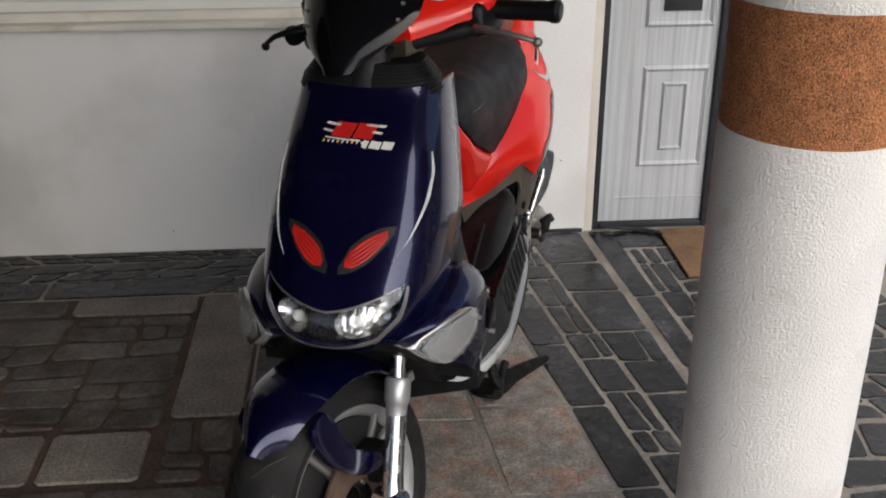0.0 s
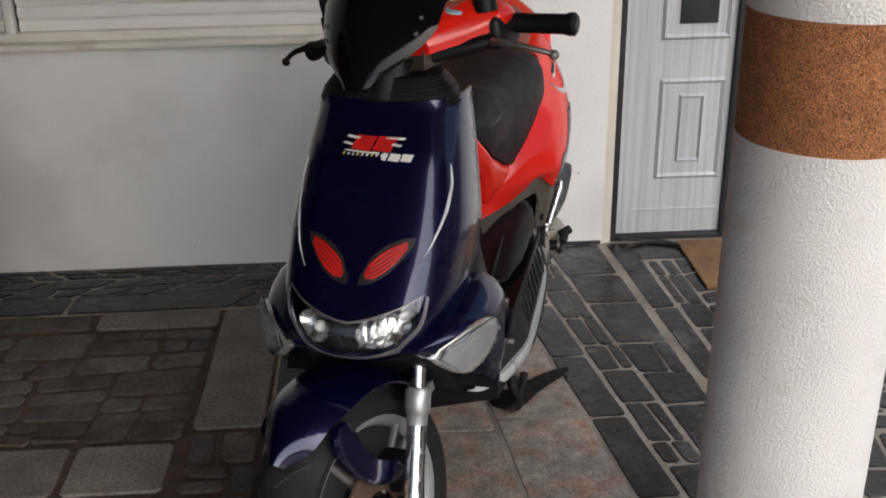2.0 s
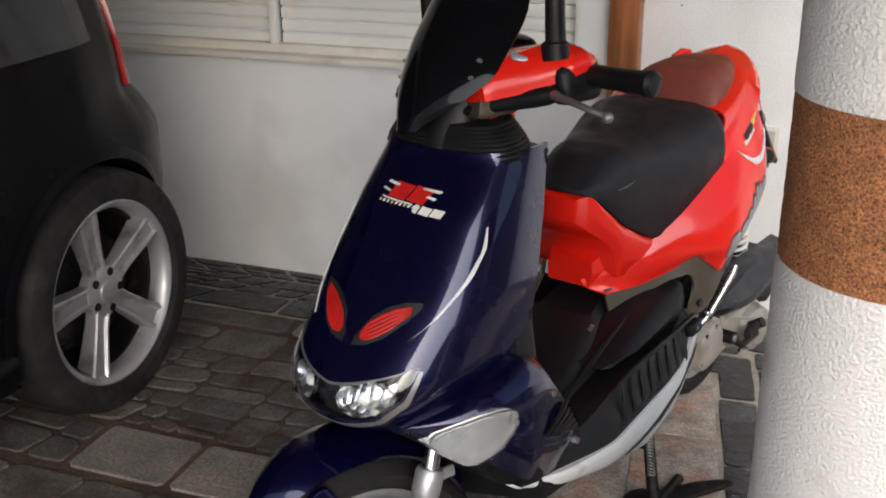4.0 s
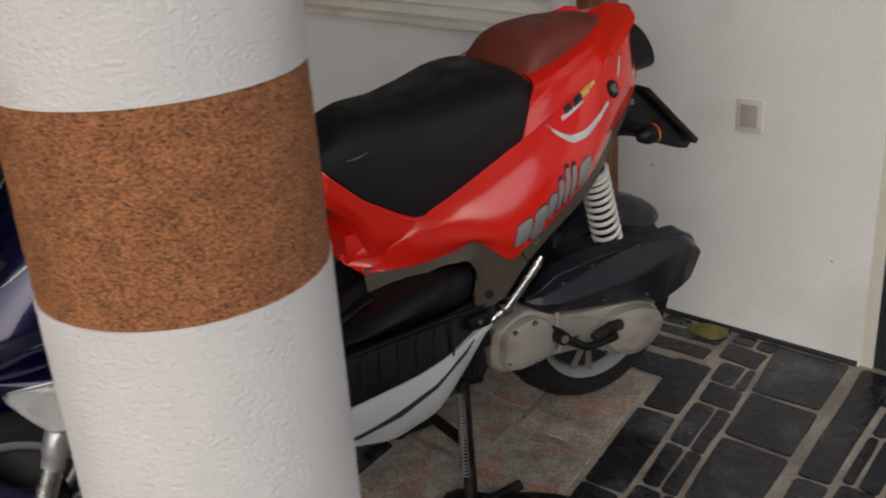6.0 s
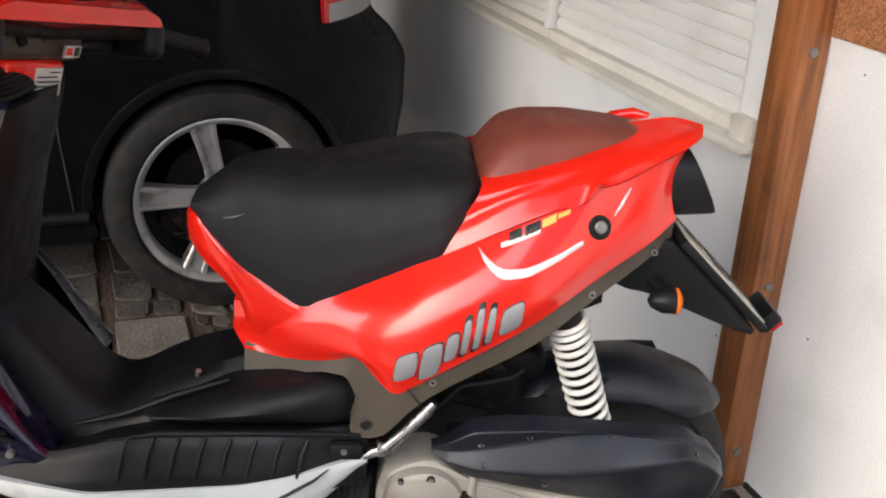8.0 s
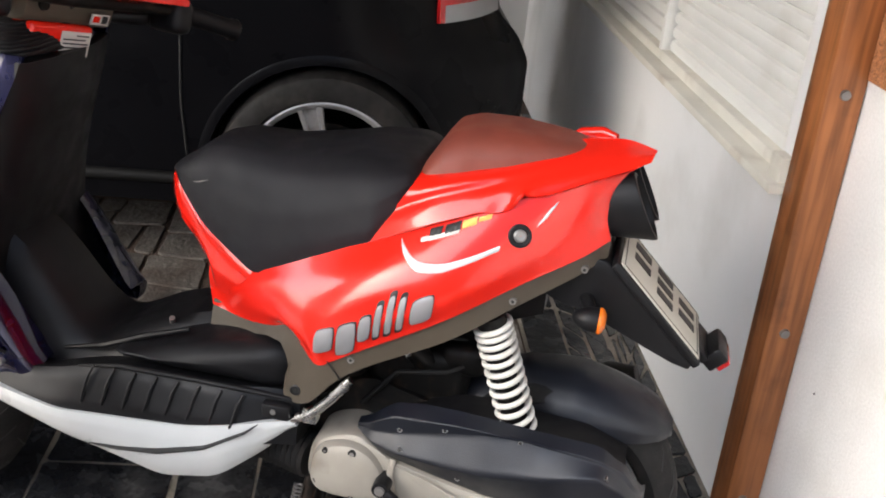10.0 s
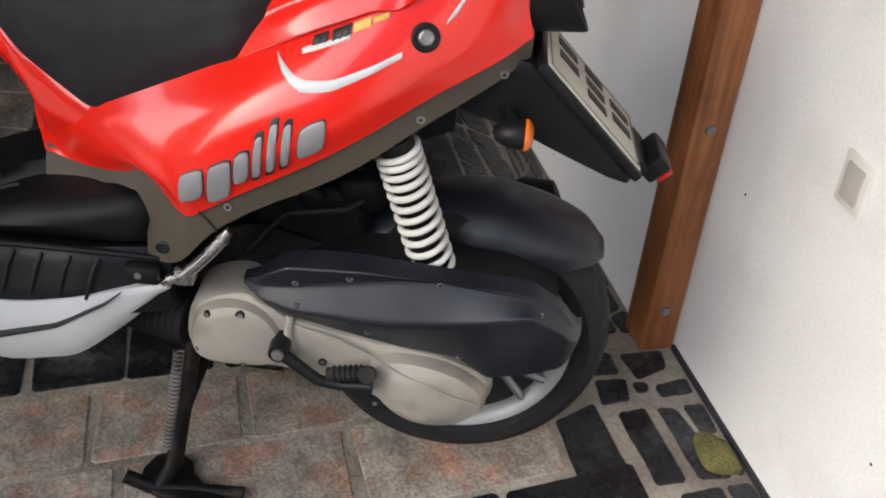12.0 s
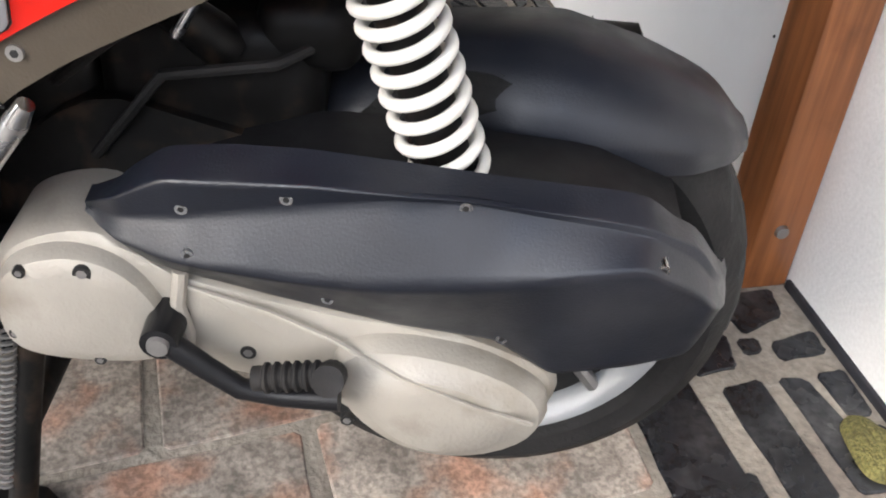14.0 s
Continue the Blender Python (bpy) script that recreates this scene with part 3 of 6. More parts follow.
def in_lamp(p):
    if abs(p.y) > 0.114 or p.x < 1.1:
        return False
    lo = smoothed(sorted((y, z) for a, y, z in LAMP_LOW), p.y)
    hi = smoothed(sorted((y, z) for a, y, z in LAMP_TOP), p.y)
    return lo + 0.002 < p.z < hi - 0.002


bm = bmesh.new()
spread(bm, lambda u, z: shield(u, z), np.linspace(-1, 1, 101), np.linspace(0.565, 0.965, 90))
bmesh.ops.delete(bm, geom=[f for f in bm.faces if in_lamp(f.calc_center_median())], context="FACES")
thicken(bm, 0.006)
apron = part("front_shield", bm, BLUE, scooter, "glossy metallic dark blue front shield", sharp=60)


def patch(name, mat, outline, off, parent, label="", nu=9, nv=9, lift=0.0):
    """A raised patch on the shield between two edges, each a table of (share, u, z)."""
    bm = bmesh.new()
    lower, upper = outline

    def place(a, b):
        u0, z0 = smoothed([(r[0], r[1]) for r in lower], a), smoothed([(r[0], r[2]) for r in lower], a)
        u1, z1 = smoothed([(r[0], r[1]) for r in upper], a), smoothed([(r[0], r[2]) for r in upper], a)
        crown = lift * math.sin(math.pi * a) * math.sin(math.pi * b)
        return shield(u0 + (u1 - u0) * b, z0 + (z1 - z0) * b, off + crown)

    spread(bm, place, np.linspace(0, 1, nu), np.linspace(0, 1, nv))
    thicken(bm, 0.003)
    return part(name, bm, mat, parent, label, sharp=60)


for s in (1, -1):
    lower = [(0, s * 0.016, 0.724), (0.3, s * 0.034, 0.722), (0.6, s * 0.056, 0.733), (0.85, s * 0.075, 0.751), (1, s * 0.087, 0.769)]
    upper = [(0, s * 0.015, 0.727), (0.3, s * 0.025, 0.748), (0.6, s * 0.045, 0.763), (0.85, s * 0.069, 0.772), (1, s * 0.088, 0.772)]
    rim = [-0.006, -0.001, 0.0, 0.001, 0.004]
    brim = [[(a, y + s * g, z + d - 0.006 * (a == 0)) for (a, y, z), g in zip(edge, rim)] for edge, d in ((lower, -0.004), (upper, 0.003))]
    hole = patch("vent", INK, (rows(brim[0]), rows(brim[1])), 0.0012, apron, "dark vent opening", 17, 9)
    for k in range(5):
        b0, b1 = 0.05 + 0.18 * k, 0.05 + 0.18 * k + 0.145
        mix = lambda b: [(a, y0 + (y1 - y0) * b, z0 + (z1 - z0) * b) for (a, y0, z0), (_, y1, z1) in zip(lower, upper)]
        cut = lambda tab: [(q, smoothed([(r[0], r[1]) for r in tab], 0.07 + 0.86 * q), smoothed([(r[0], r[2]) for r in tab], 0.07 + 0.86 * q)) for q in (0, 0.25, 0.5, 0.75, 1)]
        patch("vent_louvre", INSET, (rows(cut(mix(b0))), rows(cut(mix(b1)))), 0.0035, hole, "red vent louvre", 13, 3, 0.001)
    stripe = [(0, s * 0.128, 0.868, 0.001), (0.25, s * 0.134, 0.838, 0.003), (0.5, s * 0.131, 0.800, 0.006), (0.8, s * 0.112, 0.752, 0.006), (1, s * 0.092, 0.728, 0.001)]
    patch("stripe", LOWER, (rows([(a, y - s * w * 0.5, z - w * 0.5) for a, y, z, w in stripe]), rows([(a, y + s * w * 0.5, z + w * 0.5) for a, y, z, w in stripe])), 0.002, apron, "white curved pinstripe", 20, 3)

# headlamp
low_u, top_u = rows(LAMP_LOW), rows(LAMP_TOP)
lamp = patch("headlamp", LAMPDARK, (low_u, top_u), -0.030, apron, "wide headlamp with silver reflectors", 41, 13)
for edge, d in ((LAMP_LOW, -0.0075), (LAMP_TOP, 0.003)):
    patch("lens_rim", STEEL, (rows(edge), rows([(a, y * (1.03 if d < 0 else 1.01), z + d * (1 if 0.05 < a < 0.95 else 0.3)) for a, y, z in edge])), 0.002, lamp, "silver grey lamp rim", 41, 3)


def bowl(y, z, rx, rz, depth, mat, name="reflector"):
    """A round reflector dish set behind the lens."""
    bm = bmesh.new()
    rings = []
    for q, d in ((1.0, 0.0), (0.92, 0.3), (0.75, 0.65), (0.5, 0.9), (0.2, 1.0)):
        rings.append([bm.verts.new(shield(across(y + rx * q * math.cos(t), z), z + rz * q * math.sin(t), -0.006 - depth * d)) for t in np.linspace(0, 2 * math.pi, 28, endpoint=False)])
    skin(bm, rings, True, False, True)
    return part(name, bm, mat, lamp, "bright reflector bowl", sharp=70)


bowl(-0.062, 0.650, 0.030, 0.024, 0.022, CHROME)
bowl(0.060, 0.650, 0.044, 0.026, 0.020, CHROME)
for s in (1, -1):
    bm = bmesh.new()
    p = shield(across(s * 0.061, 0.65), 0.650, -0.02)
    bmesh.ops.create_uvsphere(bm, u_segments=12, v_segments=8, radius=0.010, matrix=Matrix.Translation(p))
    part("bulb", bm, WHITE, lamp, "white bulb")
for k in range(5):
    patch("facet", CHROME, (rows([(0, 0.018 + 0.017 * k, 0.616), (1, 0.030 + 0.017 * k, 0.620)]), rows([(0, 0.022 + 0.017 * k, 0.668), (1, 0.034 + 0.017 * k, 0.672)])), -0.016 - 0.003 * (k % 2), lamp, "bright mirror facet", 3, 5, 0.003)
patch("lens", LENS, (low_u, top_u), 0.001, lamp, "clear curved lamp lens", 41, 9).visible_shadow = False

# shield decal: slanting shapes and fine bars in its colours
for y0, y1, z0, z1, skew, mat in ((-0.040, -0.006, 0.897, 0.917, 0.010, INSET), (-0.002, 0.030, 0.896, 0.916, 0.010, INSET), (-0.052, -0.028, 0.9125, 0.9155, 0.004, WHITE), (0.018, 0.050, 0.9125, 0.9155, 0.004, WHITE), (-0.056, -0.040, 0.9035, 0.906, 0.003, WHITE), (0.030, 0.046, 0.9035, 0.906, 0.003, WHITE),
                                  (-0.050, 0.012, 0.8935, 0.8955, 0.0, WHITE), (0.016, 0.024, 0.884, 0.894, 0.004, WHITE), (0.028, 0.046, 0.883, 0.893, 0.004, WHITE), (0.049, 0.067, 0.882, 0.892, 0.004, WHITE)):
    patch("decal_bar", mat, ([(0, across(y0, z0), z0), (1, across(y1, z0), z0 - 0.002)], [(0, across(y0 + skew, z1), z1), (1, across(y1 + skew, z1), z1 - 0.002)]), 0.0012, apron, "", 6, 2)
for k in range(9):
    y = -0.054 + 0.0085 * k
    patch("decal_bar", YELLOW if k % 3 == 0 else WHITE, ([(0, across(y, 0.888), 0.888), (1, across(y + 0.003, 0.888), 0.888)], [(0, across(y + 0.002, 0.8915), 0.8915), (1, across(y + 0.005, 0.8915), 0.8915)]), 0.0012, apron, "", 2, 2)

# collar below the handlebar
bm = bmesh.new()
rings = []
for k in range(27):
    f = 1.0 - 0.28 * (k / 26) ** 1.3 + (0.018 if k % 3 == 1 else 0.0)
    z = 0.952 + 0.054 * (k / 26) ** 0.85
    ring = []
    for a in np.linspace(0, 2 * math.pi, 56, endpoint=False):
        c, s = math.cos(a), math.sin(a)
        ring.append(bm.verts.new((0.948 + 0.064 * f * math.copysign(abs(c) ** 0.75, c), 0.129 * f * math.copysign(abs(s) ** 0.75, s), z - 0.006 * c)))
    rings.append(ring)
skin(bm, rings, True, True, True)
part("steering_collar", bm, BLACK, scooter, "ribbed black plastic collar", sharp=25)

# inner leg shield, tunnel and footboard
def sunk(bm):
    """The foot well on the scooter's right lies lower than the one on its left."""
    for v in bm.verts:
        v.co.z -= 0.115 * min(max((-v.co.y - 0.02) / 0.07, 0), 1) * min(max((v.co.x - 0.34) / 0.12, 0), 1)
    return bm


bm = bmesh.new()
rings = []
for z in np.linspace(0.43, 0.955, 20):
    xr, w = smoothed(BACK, z, 0.03), smoothed([(0.43, 0.214), (0.56, 0.212), (0.64, 0.186), (0.70, 0.164), (0.80, 0.155), (0.955, 0.138)], z, 0.03)
    back = xr - smoothed([(0.43, 0.13), (0.50, 0.085), (0.60, 0.05), (0.9, 0.03), (0.955, 0.02)], z, 0.03)
    rings.append([bm.verts.new(p) for p in ((xr + 0.03, -w * 0.94, z), (xr, -w, z), (back + 0.012, -w * 0.9, z), (back, -w * 0.55, z), (back - 0.008, 0, z), (back, w * 0.55, z), (back + 0.012, w * 0.9, z), (xr, w, z), (xr + 0.03, w * 0.94, z))])
skin(bm, rings, True, True, True)
part("leg_shield", bm, BLACK, scooter, "matt black inner leg shield", sharp=50)
bm = bmesh.new()
columns(bm, 0.36, 0.96, [(0.36, 0.40), (0.96, 0.38)], [(0.36, 0.53), (0.45, 0.56), (0.55, 0.556), (0.60, 0.546), (0.66, 0.529), (0.72, 0.504), (0.774, 0.469), (0.81, 0.476), (0.84, 0.502), (0.88, 0.555), (0.92, 0.60), (0.96, 0.64)], [(0.36, 0.08), (0.5, 0.09), (0.59, 0.105), (0.7, 0.135), (0.96, 0.12)], [(0, 1.2), (0.5, 1.12), (0.8, 0.98), (0.95, 0.86), (1, 0.70)], 34, 12, 0.03)
for v in bm.verts:
    if v.co.y < 0:
        v.co.y *= 0.35
tunnel = part("tunnel", bm, BLACK, scooter, "black moulded centre tunnel")
for s in (1, -1):
    bm = bmesh.new()
    tube(bm, [(0.60, s * 0.150, 0.545), (0.68, s * 0.146, 0.515), (0.76, s * 0.142, 0.478), (0.84, s * 0.140, 0.455)], [0.003, 0.006, 0.006, 0.003], 8)
    part("tunnel_ridge", sunk(bm), BLACK, tunnel)
    bm = bmesh.new()
    rod(bm, (0.655, s * 0.10, 0.524), (0.653, s * 0.105, 0.534), 0.005, 0.005, 10)
    part("screw", sunk(bm), STEEL, tunnel)
COVER = [(0.404, 0.484), (0.391, 0.530), (0.400, 0.556), (0.431, 0.568), (0.478, 0.564), (0.556, 0.545), (0.625, 0.522), (0.690, 0.500), (0.745, 0.486), (0.62, 0.482), (0.50, 0.485)]
for s in (1, -1):
    bm = bmesh.new()
    pillow(bm, COVER, s * 0.10, s * 0.186, s * 0.020, 0.020, 2, (0.50, 0.525))
    part("side_cover", sunk(bm), BLACK, scooter, "smooth swollen black side cover", sharp=60)
bm = bmesh.new()
columns(bm, 0.385, 1.0, [(0.385, 0.40), (1.0, 0.37)], [(0.385, 0.484), (0.43, 0.490), (0.57, 0.490), (0.70, 0.486), (0.78, 0.466), (0.86, 0.442), (1.0, 0.44)], [(0.385, 0.205), (0.5, 0.236), (0.8, 0.236), (1.0, 0.205)], [(0, 1.0), (0.35, 1.0), (0.85, 0.925), (0.95, 0.90), (1, 0.86)], 40, 12, 0.02)
board = part("footboard", sunk(bm), BLACK, scooter, "black footboard with a ribbed sloping edge")
for s in (1, -1):
    bm = bmesh.new()
    tube(bm, [(0.395, s * 0.206, 0.486), (0.47, s * 0.214, 0.492), (0.57, s * 0.215, 0.492), (0.70, s * 0.213, 0.487), (0.775, s * 0.205, 0.468)], [0.003, 0.005, 0.005, 0.005, 0.002], 8)
    part("board_edge", sunk(bm), BLACK, board, "raised upper edge of the footboard")
    for k in range(8):
        x = 0.475 + 0.038 * k
        bm = bmesh.new()
        tube(bm, [(x, s * 0.217, 0.482), (x + 0.008, s * 0.226, 0.462), (x + 0.012, s * 0.233, 0.440), (x + 0.016, s * 0.236, 0.426 - 0.06 * max(x - 0.6, 0))], [0.0025, 0.0035, 0.0035, 0.0025], 6)
        part("foot_rib", sunk(bm), BLACK, board)
    bm = bmesh.new()
    box(bm, 0.392, 0.442, s * 0.214 - 0.008, s * 0.214 + 0.012, 0.452, 0.480, 0.006, 2)
    part("board_end", sunk(bm), BLACK, board, "smooth rear end of the footboard")
    bm = bmesh.new()
    rod(bm, (0.420, s * 0.22, 0.468), (0.420, s * 0.228, 0.468), 0.005, 0.005, 10)
    part("screw", bm, STEEL, board)

# white lower fairing, one each side
for s in (1, -1):
    bm = bmesh.new()
    columns(bm, 0.385, 1.03, [(0.385, 0.440), (0.43, 0.385), (0.52, 0.312), (0.62, 0.292), (0.73, 0.320), (0.88, 0.352), (0.97, 0.372), (1.03, 0.402)], [(0.385, 0.452), (0.45, 0.440), (0.57, 0.414), (0.80, 0.396), (0.88, 0.402), (0.97, 0.410), (1.03, 0.412)], [(0.385, 0.215), (0.5, 0.242), (0.8, 0.245), (0.95, 0.222), (1.03, 0.185)], [(0, 0.90), (0.15, 0.945), (0.45, 0.985), (0.8, 1.0), (1, 0.985)], 40, 12, 0.02, False, 0.02)
    if s < 0:
        bmesh.ops.scale(bm, verts=bm.verts, vec=(1, -1, 1))
    lower = part("lower_fairing", sunk(bm), LOWER, scooter, "pearl white lower side fairing")
    bm = bmesh.new()
    tube(bm, [(0.745, s * 0.236, 0.338), (0.697, s * 0.237, 0.341), (0.615, s * 0.240, 0.355), (0.534, s * 0.241, 0.381), (0.464, s * 0.238, 0.424), (0.442, s * 0.236, 0.444)], [0.001, 0.004, 0.006, 0.004, 0.0025, 0.001], 8)
    part("groove", sunk(bm), INK, lower, "dark groove between the white panels")

# dark blue side fairing with clear indicators
for s in (1, -1):
    bm = bmesh.new()
    columns(bm, 0.86, 1.25, [(0.86, 0.405), (0.97, 0.415), (1.05, 0.44), (1.12, 0.50), (1.18, 0.545), (1.25, 0.60)], [(0.86, 0.43), (0.90, 0.50), (0.96, 0.60), (1.01, 0.655), (1.06, 0.650), (1.14, 0.632), (1.25, 0.606)], [(0.86, 0.205), (0.95, 0.220), (1.05, 0.224), (1.126, 0.206), (1.176, 0.177), (1.219, 0.138), (1.25, 0.105)], [(0, 0.93), (0.3, 1.0), (0.75, 1.0), (0.92, 0.94), (1, 0.78)], 30, 12, 0.02, False, 0.03)
    if s < 0:
        bmesh.ops.scale(bm, verts=bm.verts, vec=(1, -1, 1))
    side = part("side_fairing", bm, BLUE, scooter, "glossy dark blue lower side fairing")
    bm = bmesh.new()
    poly = [(1.232, 0.586), (1.175, 0.610), (1.125, 0.614), (1.100, 0.600), (1.100, 0.575), (1.14, 0.538), (1.178, 0.524), (1.205, 0.550)]
    flank = lambda x, y, z: Vector((x, s * (smoothed([(0.86, 0.205), (0.95, 0.220), (1.05, 0.224), (1.126, 0.206), (1.176, 0.177), (1.219, 0.138), (1.25, 0.105)], x, 0.02) + y), z))
    pillow(bm, poly, -0.012, 0.0025, 0.002, 0.002, 1, None, flank)
    ind = part("indicator", bm, REFLECT, side, "clear front indicator with silver reflector")
    bm = bmesh.new()
    pillow(bm, poly, 0.0075, 0.012, 0.007, 0.004, 1, None, flank)
    part("lens", bm, LENS, ind).visible_shadow = False
    bm = bmesh.new()
    rod(bm, flank(1.116, 0.012, 0.590), flank(1.116, 0.02, 0.590), 0.004, 0.004, 10)
    part("screw", bm, STEEL, ind)
    for k in range(6):
        bm = bmesh.new()
        x = 0.905 + 0.012 * k
        tube(bm, [flank(x + 0.06, 0.004, 0.50 + 0.004 * k), flank(x + 0.02, 0.008, 0.485 + 0.012 * k), flank(x, 0.004, 0.470 + 0.016 * k)], 0.004, 6)
        part("gill", bm, BLACK, side, "black cooling gill")
    for x, z in ((0.998, 0.584), (0.914, 0.452)):
        bm = bmesh.new()
        rod(bm, (x, s * 0.212, z), (x, s * 0.224, z), 0.006, 0.006, 10)
        part("screw", bm, STEEL, side)

# black belly and front under-guard
bm = bmesh.new()
columns(bm, 0.98, 1.20, [(0.98, 0.36), (1.06, 0.42), (1.14, 0.51), (1.20, 0.555)], [(0.98, 0.50), (1.05, 0.56), (1.20, 0.60)], [(0.98, 0.17), (1.1, 0.15), (1.20, 0.11)], [(0, 0.85), (0.5, 1), (1, 0.95)], 12, 6, 0.01)
part("under_guard", bm, BLACK, scooter, "black plastic guard behind the fork")

# handlebar
bm = bmesh.new()
tube(bm, [(0.806, -0.24, 1.036), (0.822, -0.17, 1.046), (0.86, 0, 1.04), (0.822, 0.17, 1.046), (0.806, 0.24, 1.036)], 0.012, 14)
bar = steer_bar(part("handlebar", bm, IRON, scooter, "black steel handlebar"))
for s in (1, -1):
    bm = bmesh.new()
    tube(bm, [(0.818, s * 0.192, 1.042), (0.814, s * 0.205, 1.040), (0.798, s * 0.292, 1.026), (0.797, s * 0.298, 1.025), (0.796, s * 0.308, 1.024), (0.795, s * 0.313, 1.023)], [0.0165, 0.0175, 0.0178, 0.0205, 0.0205, 0.015], 20)
    steer_bar(part("grip", bm, BLACK, bar, "black rubber grip"))
    bm = bmesh.new()
    tube(bm, [(0.876, s * 0.186, 1.022), (0.896, s * 0.205, 1.025), (0.906, s * 0.232, 1.023), (0.906, s * 0.262, 1.016), (0.898, s * 0.290, 1.004), (0.890, s * 0.306, 0.996)], [0.008, 0.007, 0.006, 0.0052, 0.0048, 0.0045], 12)
    bmesh.ops.create_uvsphere(bm, u_segments=12, v_segments=8, radius=0.0085, matrix=Matrix.Translation((0.887, s * 0.311, 0.992)))
    if s < 0:
        for v in bm.verts:
            v.co.z += 0.022 + 0.06 * (-v.co.y - 0.19)
            v.co.x -= 0.012
    steer_bar(part("brake_lever", bm, STEEL if s > 0 else BLACK, bar, "curved metal brake lever with ball end"))
    bm = bmesh.new()
    box(bm, 0.795, 0.876, s * 0.183 - 0.024, s * 0.183 + 0.020, 1.004, 1.066, 0.016, 3)
    steer_bar(part("switch_box", bm, BLACK, bar, "black switch housing"))
    bm = bmesh.new()
    tube(bm, [(0.862, s * 0.176, 1.074), (0.862, s * 0.177, 1.098), (0.861, s * 0.178, 1.101), (0.858, s * 0.184, 1.16), (0.848, s * 0.198, 1.24)], [0.022, 0.021, 0.016, 0.015, 0.012], 16)
    steer_bar(part("mirror_stalk", bm, BLACK, bar, "black mirror stalk"))
    bm = bmesh.new()
    tube(bm, [(0.965, s * 0.035, 1.006), (0.945, s * 0.070, 1.013), (0.918, s * 0.115, 1.018), (0.900, s * 0.150, 1.021), (0.886, s * 0.178, 1.023), (0.876, s * 0.196, 1.023)], [0.006, 0.010, 0.0135, 0.0155, 0.0145, 0.008], 14)
    steer_bar(part("bar_fairing", bm, BLACK, bar, "black lower bar fairing"))

bm = bmesh.new()
columns(bm, 0.795, 0.955, [(0.795, 1.056), (0.85, 1.046), (0.90, 1.032), (0.955, 1.024)], [(0.795, 1.078), (0.82, 1.094), (0.87, 1.098), (0.955, 1.074)], [(0.795, 0.185), (0.812, 0.206), (0.855, 0.206), (0.90, 0.165), (0.955, 0.105)], [(0, 0.99), (0.3, 1.0), (0.6, 0.96), (0.85, 0.88), (1, 0.78)], 34, 14, 0.010)
cover = steer_bar(part("handlebar_cover", bm, RED, scooter, "glossy red handlebar cover", sharp=30))
bm = bmesh.new()
bmesh.ops.create_uvsphere(bm, u_segments=32, v_segments=16, radius=1.0, matrix=Matrix.Translation((0.845, 0.005, 1.090)) @ Matrix.Rotation(radians(14), 4, "Y") @ Matrix.Diagonal((0.040, 0.088, 0.026, 1)))
steer_bar(part("instrument", bm, SMOKE, cover, "glossy black instrument pod"))
bm = bmesh.new()
box(bm, 0.806, 0.835, -0.052, 0.030, 1.072, 1.082, 0.004, 2)
steer_bar(part("lamp_row", bm, IRON, cover, "dark row of warning lamps"))
bm = bmesh.new()
box(bm, 0.803, 0.808, -0.020, -0.006, 1.074, 1.080, 0.002, 2)
steer_bar(part("warning_lamp", bm, TAILRED, cover, "small red warning lamp"))
bm = bmesh.new()
box(bm, 0.848, 0.93, -0.098, 0.098, 0.996, 1.058, 0.012, 3)
for v in bm.verts:
    v.co.x += 0.016 * (1.058 - v.co.z) / 0.062 + 0.9 * max(abs(v.co.y) - 0.07, 0)
steer_bar(part("dash_panel", bm, TRIM, cover, "brown grey dash panel"))
bm = bmesh.new()
box(bm, 0.838, 0.90, -0.080, 0.085, 1.048, 1.064, 0.006, 2)
steer_bar(part("dash_lip", bm, TRIM, cover, "raised upper lip of the dash"))
bm = bmesh.new()
rod(bm, (0.8585, 0.064, 1.026), (0.854, 0.064, 1.027), 0.010, 0.009, 16)
steer_bar(part("key_lock", bm, IRON, cover, "dark key lock"))
bm = bmesh.new()
box(bm, 0.874, 0.93, -0.056, 0.074, 0.936, 0.998, 0.010, 3)
for v in bm.verts:
    v.co.x += 0.012 * (0.998 - v.co.z) / 0.062
steer_bar(part("lock_cover", bm, RED, cover, "red cover below the dash"))


def dash_card(name, mat, y0, y1, z0, z1, proud, label):
    """A thin card on the sloping rear face of the red cover or the dash."""
    bm = bmesh.new()
    x = 0.874 if z1 < 0.996 else 0.848
    box(bm, x - proud, x + 0.003, y0, y1, z0, z1, 0.0004, 1)
    for v in bm.verts:
        v.co.x += 0.012 * (0.998 - v.co.z) / 0.062 if z1 < 0.996 else 0.016 * (1.058 - v.co.z) / 0.062
    steer_bar(part(name, bm, mat, cover, label))


dash_card("sticker", WHITE, -0.050, 0.010, 0.944, 0.986, 0.0012, "white printed sticker")
for k in range(5):
    dash_card("print", GREYPLASTIC if k < 4 else INK, -0.046 + 0.006 * (k % 2), 0.005 if k < 4 else -0.02, 0.950 + 0.007 * k, 0.9525 + 0.007 * k, 0.0018, "unreadable line of print")
dash_card("sticker", WHITE, -0.069, -0.033, 1.002, 1.020, 0.0012, "small white label")
dash_card("print", RED, -0.050, -0.036, 1.006, 1.017, 0.0018, "red print")
dash_card("print", INK, -0.066, -0.054, 1.005, 1.018, 0.0018, "black print")
bm = bmesh.new()
